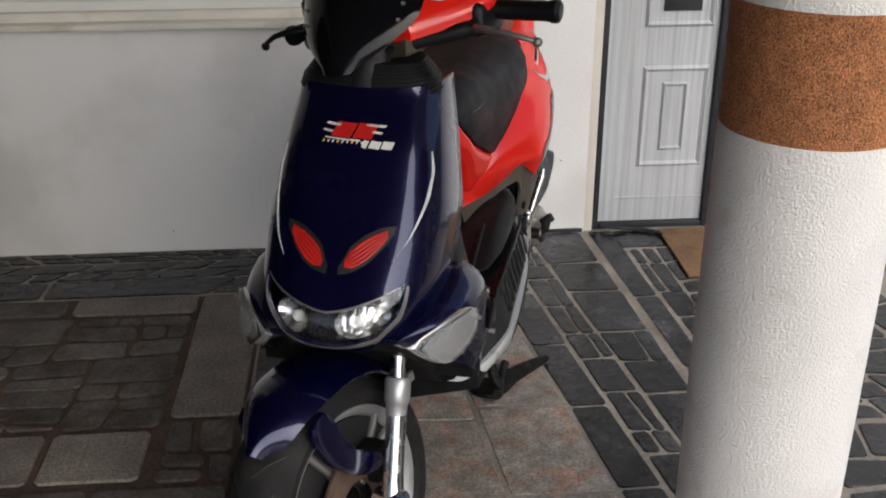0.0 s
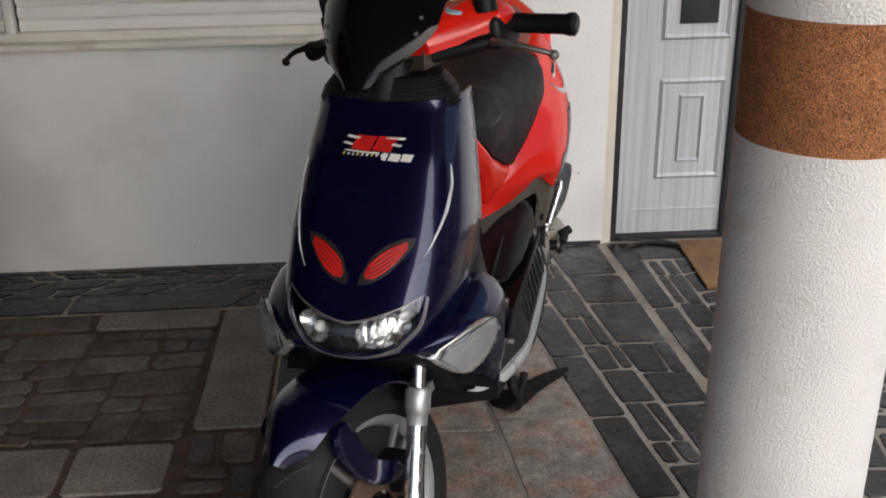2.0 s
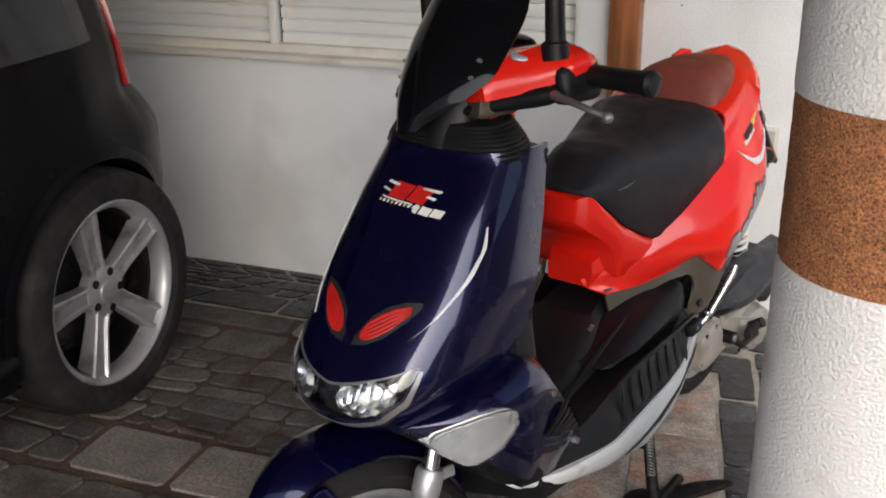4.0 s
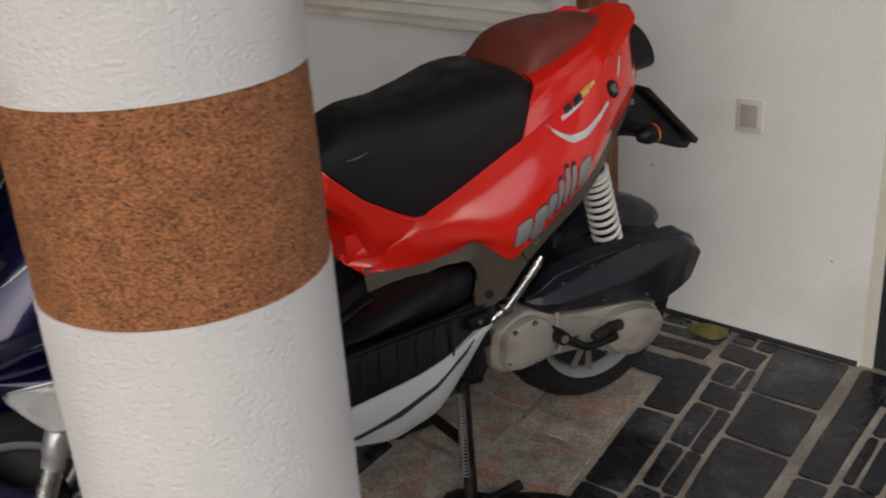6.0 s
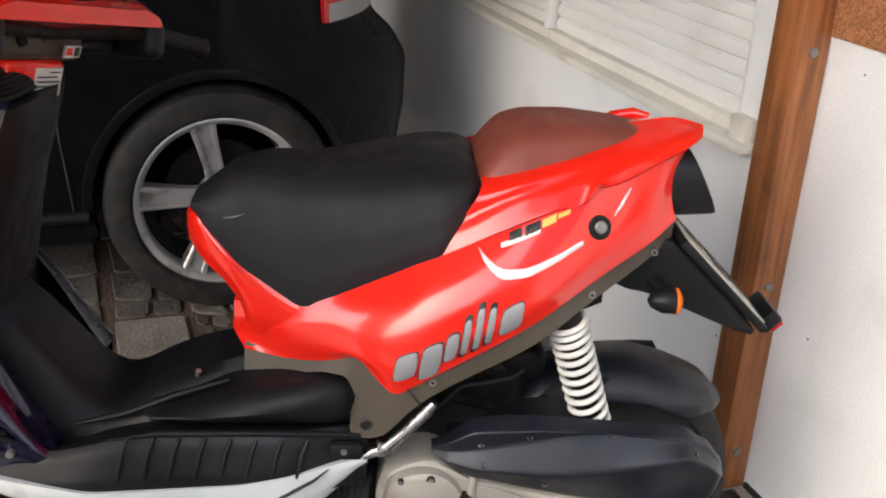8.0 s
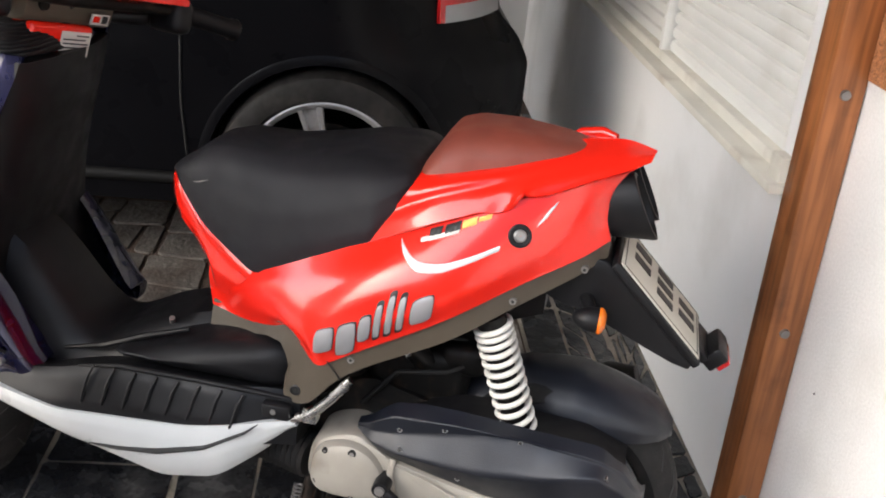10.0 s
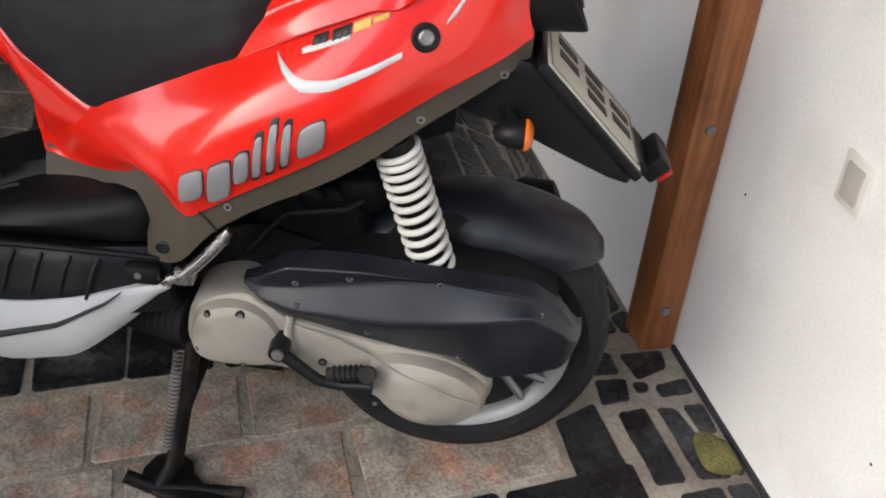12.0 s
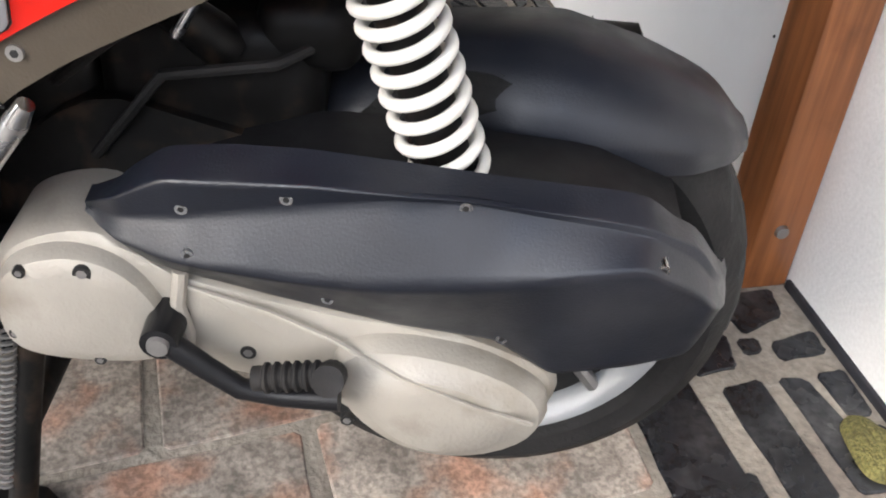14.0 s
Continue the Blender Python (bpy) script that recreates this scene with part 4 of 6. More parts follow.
spun(bm, [(0.0, 0.024), (0.003, 0.023), (0.0045, 0.019), (0.0045, 0.001)], 28, Matrix.Translation((0.892, 0.134, 1.083)) @ Matrix.Rotation(radians(70), 4, "X") @ Matrix.Diagonal((0.85, 1, 0.72, 1)))
steer_bar(part("badge", bm, PALEBLUE, cover, "pale blue oval badge"))
bm = bmesh.new()
rod(bm, (0.965, 0, 0.94), (0.925, 0, 1.05), 0.055, 0.06, 24)
steer_bar(part("steering_head", bm, BLACK, scooter, "black steering head below the cover"))

# tinted screen
bm = bmesh.new()


def screen(u, v):
    """u across, v up from the pointed foot."""
    w = smoothed([(0, 0.020), (0.10, 0.072), (0.25, 0.122), (0.5, 0.136), (0.75, 0.122), (0.92, 0.082), (1, 0.04)], v, 0.05)
    x = 1.050 - 0.185 * v + 0.02 * math.sin(v * math.pi) - smoothed([(0, 0.01), (0.25, 0.070), (0.6, 0.085), (1, 0.06)], v) * abs(u) ** 2.0
    return Vector((x, u * w, 0.992 + 0.27 * v))


spread(bm, screen, np.linspace(-1, 1, 25), np.linspace(0, 1, 26))
thicken(bm, 0.004)
fly = steer_screen(part("fly_screen", bm, SMOKE, scooter, "small black tinted fly screen"))
for s in (1, -1):
    for v in (0.27, 0.36):
        p = screen(s * 0.80, v)
        bm = bmesh.new()
        rod(bm, p, p + Vector((0.006, s * 0.002, 0.002)), 0.004, 0.003, 10)
        steer_screen(part("screw", bm, STEEL, fly))

# ---- rear body ----
# The scooter leans a little to its left on the stand: the rear body's middle plane shifts with height.
LEAN, LEAN_FROM = 0.067, 0.30


def leaned(ob):
    for v in ob.data.vertices:
        v.co.y += LEAN * (v.co.z - LEAN_FROM)
    return ob


def along(rail, t):
    """A point on a smooth line through rows of (share, x, y, z)."""
    ks = [r[0] for r in rail]
    i = min(max(int(np.searchsorted(ks, t)) - 1, 0), len(ks) - 2)
    p = [Vector(r[1:]) for r in rail]
    h = ks[i + 1] - ks[i]

    def slope(k):
        if k == 0 or k == len(ks) - 1:
            a, b = (0, 1) if k == 0 else (k - 1, k)
            return (p[b] - p[a]) / (ks[b] - ks[a])
        l, r = (p[k] - p[k - 1]) / (ks[k] - ks[k - 1]), (p[k + 1] - p[k]) / (ks[k + 1] - ks[k])
        return (l * (ks[k + 1] - ks[k]) + r * (ks[k] - ks[k - 1])) / (ks[k + 1] - ks[k - 1])

    q = min(max((t - ks[i]) / h, 0), 1)
    a, b = slope(i) * h, slope(i + 1) * h
    return p[i] * (2 * q ** 3 - 3 * q * q + 1) + a * (q ** 3 - 2 * q * q + q) + p[i + 1] * (3 * q * q - 2 * q ** 3) + b * (q ** 3 - q * q)


def lofted(rails, shares, s=1):
    """A surface through several lines; the other side is its mirror in the leaning middle plane."""
    def at(u, v):
        p = along([(k, *along(r, u)) for k, r in zip(shares, rails)], v)
        if s < 0:
            p.y = 2 * LEAN * (p.z - LEAN_FROM) - p.y
        return p
    return at


def panel(name, at, us, vs, mat, parent, label="", depth=0.005, sharp=50):
    bm = bmesh.new()
    spread(bm, lambda u, v: at(u, v), us, vs)
    thicken(bm, depth)
    return part(name, bm, mat, parent, label, sharp=sharp)


# side panel: lower edge, widest line, shoulder, upper edge, from nose to tail
LOW_EDGE = [(0, 0.582, 0.096, 0.572), (0.16, 0.50, 0.140, 0.578), (0.28, 0.44, 0.180, 0.600), (0.335, 0.408, 0.203, 0.617), (0.40, 0.378, 0.222, 0.597), (0.452, 0.350, 0.234, 0.576), (0.47, 0.341, 0.236, 0.577), (0.50, 0.32, 0.240, 0.592), (0.58, 0.276, 0.245, 0.622), (0.70, 0.16, 0.234, 0.689), (0.83, 0.05, 0.188, 0.754), (0.93, -0.03, 0.150, 0.797), (1, -0.066, 0.124, 0.820)]
WIDE_LINE = [(0, 0.602, 0.060, 0.585), (0.16, 0.515, 0.142, 0.612), (0.28, 0.45, 0.190, 0.630), (0.40, 0.385, 0.236, 0.640), (0.47, 0.348, 0.252, 0.645), (0.58, 0.275, 0.259, 0.688), (0.70, 0.165, 0.247, 0.740), (0.83, 0.055, 0.197, 0.803), (0.93, -0.022, 0.153, 0.842), (1, -0.055, 0.120, 0.862)]
SHOULDER_LINE = [(0, 0.605, 0.055, 0.592), (0.16, 0.525, 0.136, 0.634), (0.28, 0.462, 0.178, 0.664), (0.47, 0.358, 0.224, 0.706), (0.58, 0.277, 0.236, 0.746), (0.70, 0.172, 0.226, 0.797), (0.83, 0.062, 0.187, 0.846), (0.93, -0.022, 0.144, 0.882), (1, -0.062, 0.108, 0.898)]
UP_EDGE = [(0, 0.606, 0.050, 0.600), (0.16, 0.54, 0.112, 0.642), (0.26, 0.488, 0.149, 0.673), (0.46, 0.37, 0.186, 0.740), (0.60, 0.281, 0.196, 0.787), (0.70, 0.18, 0.193, 0.838), (0.83, 0.07, 0.172, 0.880), (0.93, -0.02, 0.132, 0.912), (1, -0.082, 0.088, 0.930)]
SIDE_RAILS, SIDE_SHARES = (LOW_EDGE, WIDE_LINE, SHOULDER_LINE, UP_EDGE), (0, 0.45, 0.78, 1)


SIDE_US, SIDE_VS = np.linspace(0, 1, 121), np.linspace(0, 1, 41)
SIDE_GRID = np.array([[lofted(SIDE_RAILS, SIDE_SHARES)(u, v) for v in SIDE_VS] for u in SIDE_US])
SIDE_NORMAL = np.cross(np.gradient(SIDE_GRID, axis=0), np.gradient(SIDE_GRID, axis=1))
SIDE_NORMAL *= (np.sign(SIDE_NORMAL[..., 1]) / np.linalg.norm(SIDE_NORMAL, axis=-1))[..., None]


def flank(x, z, off=0.0, s=1):
    """A point on the side panel at that place along and height, raised by off."""
    near = (SIDE_GRID[..., 0] - x) ** 2 + (SIDE_GRID[..., 2] - z) ** 2
    share = 1 / (near + 1e-7) ** 2
    share = (share / share.sum())[..., None]
    y, n = (SIDE_GRID * share).sum((0, 1))[1], Vector((SIDE_NORMAL * share).sum((0, 1))).normalized()
    p = Vector((x, y, z)) + n * off
    if s < 0:
        p.y = 2 * LEAN * (p.z - LEAN_FROM) - p.y
    return p


bm = bmesh.new()
columns(bm, -0.05, 0.60, [(-0.05, 0.83), (0.05, 0.765), (0.16, 0.70), (0.32, 0.60), (0.40, 0.61), (0.60, 0.585)], [(-0.05, 0.915), (0.07, 0.880), (0.18, 0.85), (0.28, 0.80), (0.37, 0.74), (0.488, 0.67), (0.60, 0.64)], [(-0.05, 0.07), (0.06, 0.12), (0.16, 0.155), (0.30, 0.165), (0.40, 0.145), (0.50, 0.10), (0.60, 0.05)], [(0, 0.9), (0.5, 1.0), (1, 0.9)], 40, 8, 0.01)
body = leaned(part("rear_bodywork", bm, RED, scooter, "glossy red rear bodywork", sharp=50))
for s in (1, -1):
    panel("side_panel", lofted(SIDE_RAILS, SIDE_SHARES, s), np.linspace(0 if s > 0 else 0.10, 1, 110), np.linspace(0, 1, 25), RED, body, "long glossy red side panel")
# red collar round the front of the seat
bm = bmesh.new()
columns(bm, 0.45, 0.668, [(0.45, 0.605), (0.570, 0.605), (0.585, 0.660), (0.610, 0.692), (0.640, 0.716), (0.668, 0.742)], [(0.45, 0.676), (0.488, 0.672), (0.52, 0.685), (0.58, 0.722), (0.63, 0.770), (0.652, 0.796), (0.668, 0.786)], [(0.45, 0.116), (0.488, 0.127), (0.55, 0.108), (0.60, 0.092), (0.64, 0.072), (0.658, 0.052), (0.668, 0.030)], [(0, 0.86), (0.4, 1.0), (0.8, 1.0), (0.95, 0.97), (1, 0.92)], 44, 14, 0.006)
leaned(part("seat_collar", bm, RED, body, "red collar rising round the seat's front", sharp=50))

# upper tail cowl: sharp lower lip, flank, edge of the pad, top
LIP = [(0, 0.286, 0.201, 0.784), (0.2, 0.20, 0.206, 0.829), (0.38, 0.13, 0.198, 0.857), (0.50, 0.082, 0.189, 0.876), (0.52, 0.075, 0.187, 0.889), (0.58, 0.050, 0.178, 0.890), (0.76, -0.018, 0.144, 0.911), (0.92, -0.085, 0.098, 0.930), (1, -0.106, 0.070, 0.934)]
COWL_SIDE = [(0, 0.262, 0.182, 0.828), (0.2, 0.19, 0.184, 0.866), (0.38, 0.12, 0.172, 0.889), (0.52, 0.066, 0.160, 0.905), (0.76, -0.02, 0.122, 0.928), (0.92, -0.085, 0.078, 0.943), (1, -0.109, 0.058, 0.942)]
COWL_TOP = [(0, 0.232, 0.150, 0.880), (0.2, 0.17, 0.149, 0.897), (0.38, 0.10, 0.132, 0.914), (0.52, 0.05, 0.112, 0.927), (0.76, -0.02, 0.082, 0.942), (0.92, -0.075, 0.058, 0.950), (1, -0.111, 0.048, 0.945)]
COWL_MIDDLE = [(0, 0.232, 0.040, 0.886), (0.5, 0.05, 0.042, 0.935), (0.76, -0.02, 0.043, 0.950), (0.92, -0.075, 0.0435, 0.955), (1, -0.112, 0.0432, 0.946)]
for s in (1, -1):
    panel("tail_fairing", lofted((LIP, COWL_SIDE, COWL_TOP, COWL_MIDDLE), (0, 0.45, 0.8, 1), s), np.linspace(0, 1, 80), np.linspace(0, 1, 20), RED, body, "red upper tail cowl with a stepped lip", 0.006)
bm = bmesh.new()
columns(bm, -0.022, 0.246, [(-0.022, 0.925), (0.10, 0.890), (0.246, 0.838)], [(-0.022, 0.942), (0.03, 0.950), (0.10, 0.954), (0.165, 0.950), (0.200, 0.938), (0.228, 0.898), (0.246, 0.858)], [(-0.022, 0.022), (-0.005, 0.046), (0.03, 0.068), (0.10, 0.094), (0.17, 0.110), (0.246, 0.112)], [(0, 1.02), (0.35, 1.0), (0.65, 0.93), (0.85, 0.78), (0.95, 0.60), (1, 0.4)], 44, 16, 0.008)
leaned(part("seat_cowl_pad", bm, PAD, scooter, "red-brown rear seat pad", sharp=60))

bm = bmesh.new()
SEAT_LOW = [(0.228, 0.865), (0.255, 0.822), (0.285, 0.780), (0.42, 0.706), (0.475, 0.676), (0.495, 0.674), (0.58, 0.724), (0.63, 0.774), (0.660, 0.80)]
SEAT_TOP = [(0.228, 0.872), (0.24, 0.890), (0.262, 0.896), (0.32, 0.893), (0.39, 0.877), (0.47, 0.864), (0.55, 0.866), (0.595, 0.855), (0.635, 0.825), (0.660, 0.805)]
columns(bm, 0.228, 0.660, SEAT_LOW, SEAT_TOP, [(0.228, 0.108), (0.25, 0.140), (0.285, 0.166), (0.36, 0.158), (0.43, 0.143), (0.488, 0.128), (0.55, 0.108), (0.60, 0.091), (0.64, 0.068), (0.660, 0.040)], [(0, 1.0), (0.2, 1.015), (0.55, 0.97), (0.8, 0.86), (0.93, 0.70), (1, 0.45)], 56, 22, 0.009)
seat = leaned(part("seat", bm, VINYL, scooter, "black vinyl rider seat", sharp=60))
bm = bmesh.new()
tube(bm, [(0.606, 0.122, 0.800), (0.590, 0.134, 0.806), (0.572, 0.142, 0.815)], [0.0004, 0.0012, 0.0004], 6)
part("scuff", bm, STEEL, seat, "pale scuff on the vinyl")

# brown grey trim below the red, with a lug behind the side cover
TRIM_LOW = [(0, 0.582, 0.106, 0.528), (0.16, 0.50, 0.140, 0.553), (0.28, 0.44, 0.186, 0.580), (0.335, 0.415, 0.203, 0.576), (0.365, 0.404, 0.207, 0.545), (0.40, 0.412, 0.202, 0.490), (0.415, 0.402, 0.205, 0.484), (0.46, 0.362, 0.222, 0.497), (0.50, 0.325, 0.230, 0.542), (0.58, 0.276, 0.234, 0.584), (0.70, 0.151, 0.222, 0.652), (0.83, 0.05, 0.178, 0.715), (0.93, -0.03, 0.140, 0.764), (1, -0.066, 0.116, 0.790)]
TRIM_TOP = [(k, x, y - 0.005, z + 0.008) for k, x, y, z in LOW_EDGE]
trim = None
for s in (1, -1):
    t = panel("body_trim", lofted((TRIM_LOW, TRIM_TOP), (0, 1), s), np.linspace(0, 1, 120), np.linspace(0, 1, 5), TRIM, scooter, "brown grey plastic trim along the bodywork", 0.006)
    trim = trim or t
    for x, y, z in ((0.293, 0.237, 0.598), (0.062, 0.187, 0.722), (-0.035, 0.142, 0.774)):
        bm = bmesh.new()
        if s < 0:
            y = 2 * LEAN * (z - LEAN_FROM) - y
        rod(bm, (x, y - s * 0.008, z), (x, y + s * 0.0025, z), 0.0062, 0.0055, 12)
        sc = part("screw", bm, STEEL, t, "steel screw")
        bm = bmesh.new()
        rod(bm, (x, y, z), (x, y + s * 0.003, z), 0.0028, 0.0028, 6)
        part("socket", bm, INK, t)
bm = bmesh.new()
spun(bm, [(-0.006, 0.001), (-0.006, 0.007), (0.002, 0.0095), (0.003, 0.008), (0.0005, 0.0065), (0.0005, 0.001)], 20, Matrix.Translation((0.388, 0.214, 0.510)))
part("trim_hole", bm, INK, trim, "dark round hole in the trim")
bm = bmesh.new()
tube(bm, [(0.330, 0.2395, 0.588), (0.318, 0.236, 0.570), (0.309, 0.2335, 0.556)], 0.0012, 6)
part("trim_joint", bm, INK, trim, "dark joint in the trim")

# decals on the flank: plain shapes
for s in (1, -1):
    def mark(name, mat, rows, off, label=""):
        bm = bmesh.new()
        spread(bm, lambda u, v: flank(smoothed([(r[0], r[1]) for r in rows], u, 0.05), smoothed([(r[0], r[2]) for r in rows], u, 0.05) + smoothed([(r[0], r[3]) for r in rows], u) * (v - 0.5), off + 0.002 * math.sin(math.pi * v), s), np.linspace(0, 1, 24), (0, 0.34, 0.67, 1))
        thicken(bm, 0.0012)
        return part(name, bm, mat, body, label, sharp=60)

    # seven raised silver blocks with dark edges stand for the lettering
    for w, h, z, x in ((0.031, 0.043, 0, 0.336), (0.029, 0.058, -0.016, 0.302), (0.018, 0.044, 0, 0.273), (0.0100, 0.056, 0, 0.254), (0.0100, 0.064, 0, 0.237), (0.0100, 0.056, 0, 0.220), (0.031, 0.043, 0, 0.190)):
        base = 0.605 + (0.345 - x) * 0.545 + z
        lean = h * 0.10
        corners = [(x + w / 2, base - w * 0.24), (x - w / 2, base + w * 0.26), (x - w / 2 - lean, base + h + w * 0.26), (x + w / 2 - lean, base + h - w * 0.24)]
        mid = sum((Vector(c) for c in corners), Vector((0, 0))) / 4
        for grow, y0, y1, mat, name in ((1.0 + 0.0026 / w, -0.002, 0.0012, INK, "letter_edge"), (1.0, -0.002, 0.0038, LETTER, "emblem_block")):
            bm = bmesh.new()
            ring = []
            for c, d in zip(corners, corners[1:] + corners[:1]):
                a, b = mid + (Vector(c) - mid) * grow, mid + (Vector(d) - mid) * grow
                r = min(0.22, 0.006 / (b - a).length)
                ring += [a.lerp(b, r), a.lerp(b, 1 - r)]
            pillow(bm, ring, y0, y1, 0.0002, 0.0010, 1, None, lambda px, y, pz: flank(px, pz, y, s))
            part(name, bm, mat, body, "raised silver block of a plain emblem" if mat is LETTER else "", sharp=30)
    mark("swoosh", LOWER, [(0, 0.236, 0.800, 0.002), (0.10, 0.229, 0.788, 0.009), (0.26, 0.205, 0.772, 0.013), (0.45, 0.168, 0.776, 0.012), (0.7, 0.128, 0.793, 0.009), (1, 0.088, 0.813, 0.007)], 0.0012, "white curved swoosh decal")
    mark("swoosh", LOWER, [(0, 0.042, 0.846, 0.003), (0.5, 0.03, 0.862, 0.009), (1, 0.018, 0.880, 0.003)], 0.0012, "white curved swoosh decal")
    for (x0, z0, x1, z1, h), mat in (((0.206, 0.806, 0.150, 0.828, 0.006), WHITE), ((0.194, 0.816, 0.176, 0.824, 0.013), INK), ((0.172, 0.825, 0.150, 0.835, 0.013), INK), ((0.148, 0.836, 0.128, 0.845, 0.010), YELLOW), ((0.126, 0.846, 0.108, 0.853, 0.006), YELLOW)):
        mark("decal_bar", mat, [(0, x0, z0, h), (1, x1, z1, h)], 0.0006 if mat is WHITE else 0.0012, "")
    p = flank(0.064, 0.831, 0, s)
    m = Matrix.Translation(p) @ (flank(0.064, 0.831, 0.01, s) - p).to_track_quat("Y", "Z").to_matrix().to_4x4()
    bm = bmesh.new()
    spun(bm, [(-0.002, 0.018), (0.0022, 0.0175), (0.003, 0.0155), (0.0018, 0.012), (0.0016, 0.001)], 24, m)
    kn = part("fixing_recess", bm, BLACK, body, "dark round fixing recess")
    bm = bmesh.new()
    spun(bm, [(0.0, 0.0100), (0.005, 0.0095), (0.006, 0.0075), (0.005, 0.004), (0.005, 0.0005)], 16, m)
    part("bolt_head", bm, STEEL, kn, "dull steel bolt head")

# grab rail behind the pad
bm = bmesh.new()
tube(bm, [(0.030, -0.034, 0.918), (0.010, -0.046, 0.930), (-0.025, -0.044, 0.937), (-0.048, -0.034, 0.934)], [0.006, 0.009, 0.009, 0.006], 10)
part("grab_lip", bm, RED, body, "red raised lip")

# twin tail tubes
for y in (0.086, 0.000):
    m = Matrix.Translation((-0.070, y, 0.864)) @ Matrix.Rotation(radians(8), 4, "Y") @ Matrix.Rotation(radians(90), 4, "Z") @ Matrix.Diagonal((0.80, 1, 1.18, 1))
    bm = bmesh.new()
    spun(bm, [(-0.04, 0.040), (0.036, 0.043), (0.042, 0.042), (0.043, 0.038), (0.036, 0.036), (-0.005, 0.032), (-0.005, 0.001)], 36, m)
    for v in bm.verts:
        if v.co.x < -0.09:
            v.co.x += (v.co.z - 0.864) * 0.38
    part("tail_tube", bm, BLACK, body, "black oval tail outlet")

# number plate, holder, reflector, indicators
HOLDER = [(0.045, 0.735), (-0.045, 0.790), (-0.075, 0.785), (-0.222, 0.640), (-0.214, 0.626), (-0.120, 0.664), (-0.045, 0.698), (0.010, 0.708)]
bm = bmesh.new()
pillow(bm, HOLDER, -0.030, 0.128, 0, 0.006, 1)
holder = part("plate_holder", bm, BLACK, scooter, "black plastic plate holder")
PLATE = Matrix.Translation((-0.150, 0.058, 0.716)) @ Matrix.Rotation(radians(46), 4, "Y")
bm = bmesh.new()
box(bm, -0.010, 0.004, -0.092, 0.086, -0.104, 0.104, 0.004, 2, PLATE)
plate = part("number_plate", bm, BLACK, holder, "black plate frame")
bm = bmesh.new()
box(bm, -0.0125, -0.008, -0.084, 0.078, -0.097, 0.097, 0.002, 2, PLATE)
part("plate_face", bm, PLATEWHITE, plate, "white number plate with plain black bars")
for z, bars in ((0.052, ((-0.050, 0.026), (-0.005, 0.026))), (-0.006, ((-0.058, 0.024), (-0.018, 0.024), (0.022, 0.024))), (-0.062, ((-0.040, 0.024), (0.002, 0.024)))):
    for y, w in bars:
        bm = bmesh.new()
        box(bm, -0.0138, -0.012, y - w / 2, y + w / 2, z - 0.02, z + 0.02, 0.0006, 1, PLATE)
        part("plate_bar", bm, INK, plate)
bm = bmesh.new()
for y0, y1, z0, z1 in ((-0.078, 0.072, 0.0905, 0.092), (-0.078, 0.072, -0.092, -0.0905), (-0.079, -0.0775, -0.092, 0.092), (0.0715, 0.073, -0.092, 0.092)):
    box(bm, -0.0132, -0.012, y0, y1, z0, z1, 0, 1, PLATE)
part("plate_border", bm, INK, plate, "thin dark border line")
bm = bmesh.new()
box(bm, -0.034, 0.004, -0.052, 0.030, -0.148, -0.120, 0.006, 2, PLATE)
box(bm, -0.012, 0.002, -0.060, 0.040, -0.124, -0.098, 0.003, 2, PLATE)
refl = part("reflector_bracket", bm, BLACK, holder)
bm = bmesh.new()
box(bm, -0.030, -0.008, -0.046, 0.024, -0.156, -0.147, 0.002, 2, PLATE)
part("reflector", bm, TAILRED, refl, "red rear reflector")
for s in (1, -1):
    y = 0.027 + s * 0.140
    bm = bmesh.new()
    rod(bm, (-0.040, 0.027 + s * 0.085, 0.722), (-0.058, y, 0.712), 0.012, 0.009, 14)
    spun(bm, [(-0.020, 0.020), (-0.012, 0.026), (0.010, 0.025), (0.030, 0.014), (0.036, 0.001)], 24, Matrix.Translation((-0.058, y, 0.706)) @ Matrix.Rotation(radians(-90), 4, "Z") @ Matrix.Diagonal((0.8, 0.85, 0.76, 1)))
    ind = part("rear_indicator", bm, BLACK, scooter, "black rear indicator body")
    bm = bmesh.new()
    spun(bm, [(-0.012, 0.001), (-0.011, 0.014), (-0.006, 0.022), (0.0, 0.0268), (0.006, 0.0268)], 24, Matrix.Translation((-0.072, y, 0.706)) @ Matrix.Rotation(radians(-90), 4, "Z") @ Matrix.Diagonal((0.8, 0.65, 0.76, 1)))
    part("lens", bm, AMBER, ind, "amber indicator lens")

# rear mudguard
bm = bmesh.new()
columns(bm, -0.222, 0.135, [(-0.222, 0.446), (-0.20, 0.450), (-0.13, 0.447), (-0.085, 0.440), (-0.03, 0.445), (0.135, 0.43)], [(-0.222, 0.458), (-0.193, 0.488), (-0.13, 0.516), (-0.057, 0.536), (0.035, 0.530), (0.135, 0.490)], [(-0.222, 0.022), (-0.205, 0.055), (-0.17, 0.076), (-0.10, 0.088), (-0.02, 0.088), (0.02, 0.078), (0.135, 0.070)], [(0, 1.0), (0.4, 0.99), (0.62, 0.90), (0.85, 0.66), (1, 0.28)], 60, 18, 0.008)
rg = part("rear_mudguard", bm, GREYPLASTIC, scooter, "dark grey plastic rear mudguard")
bm = bmesh.new()
box(bm, -0.082, -0.028, 0.075, 0.098, 0.428, 0.441, 0.003)
part("mudguard_tab", bm, GREYPLASTIC, rg, "flange with two thin fins")
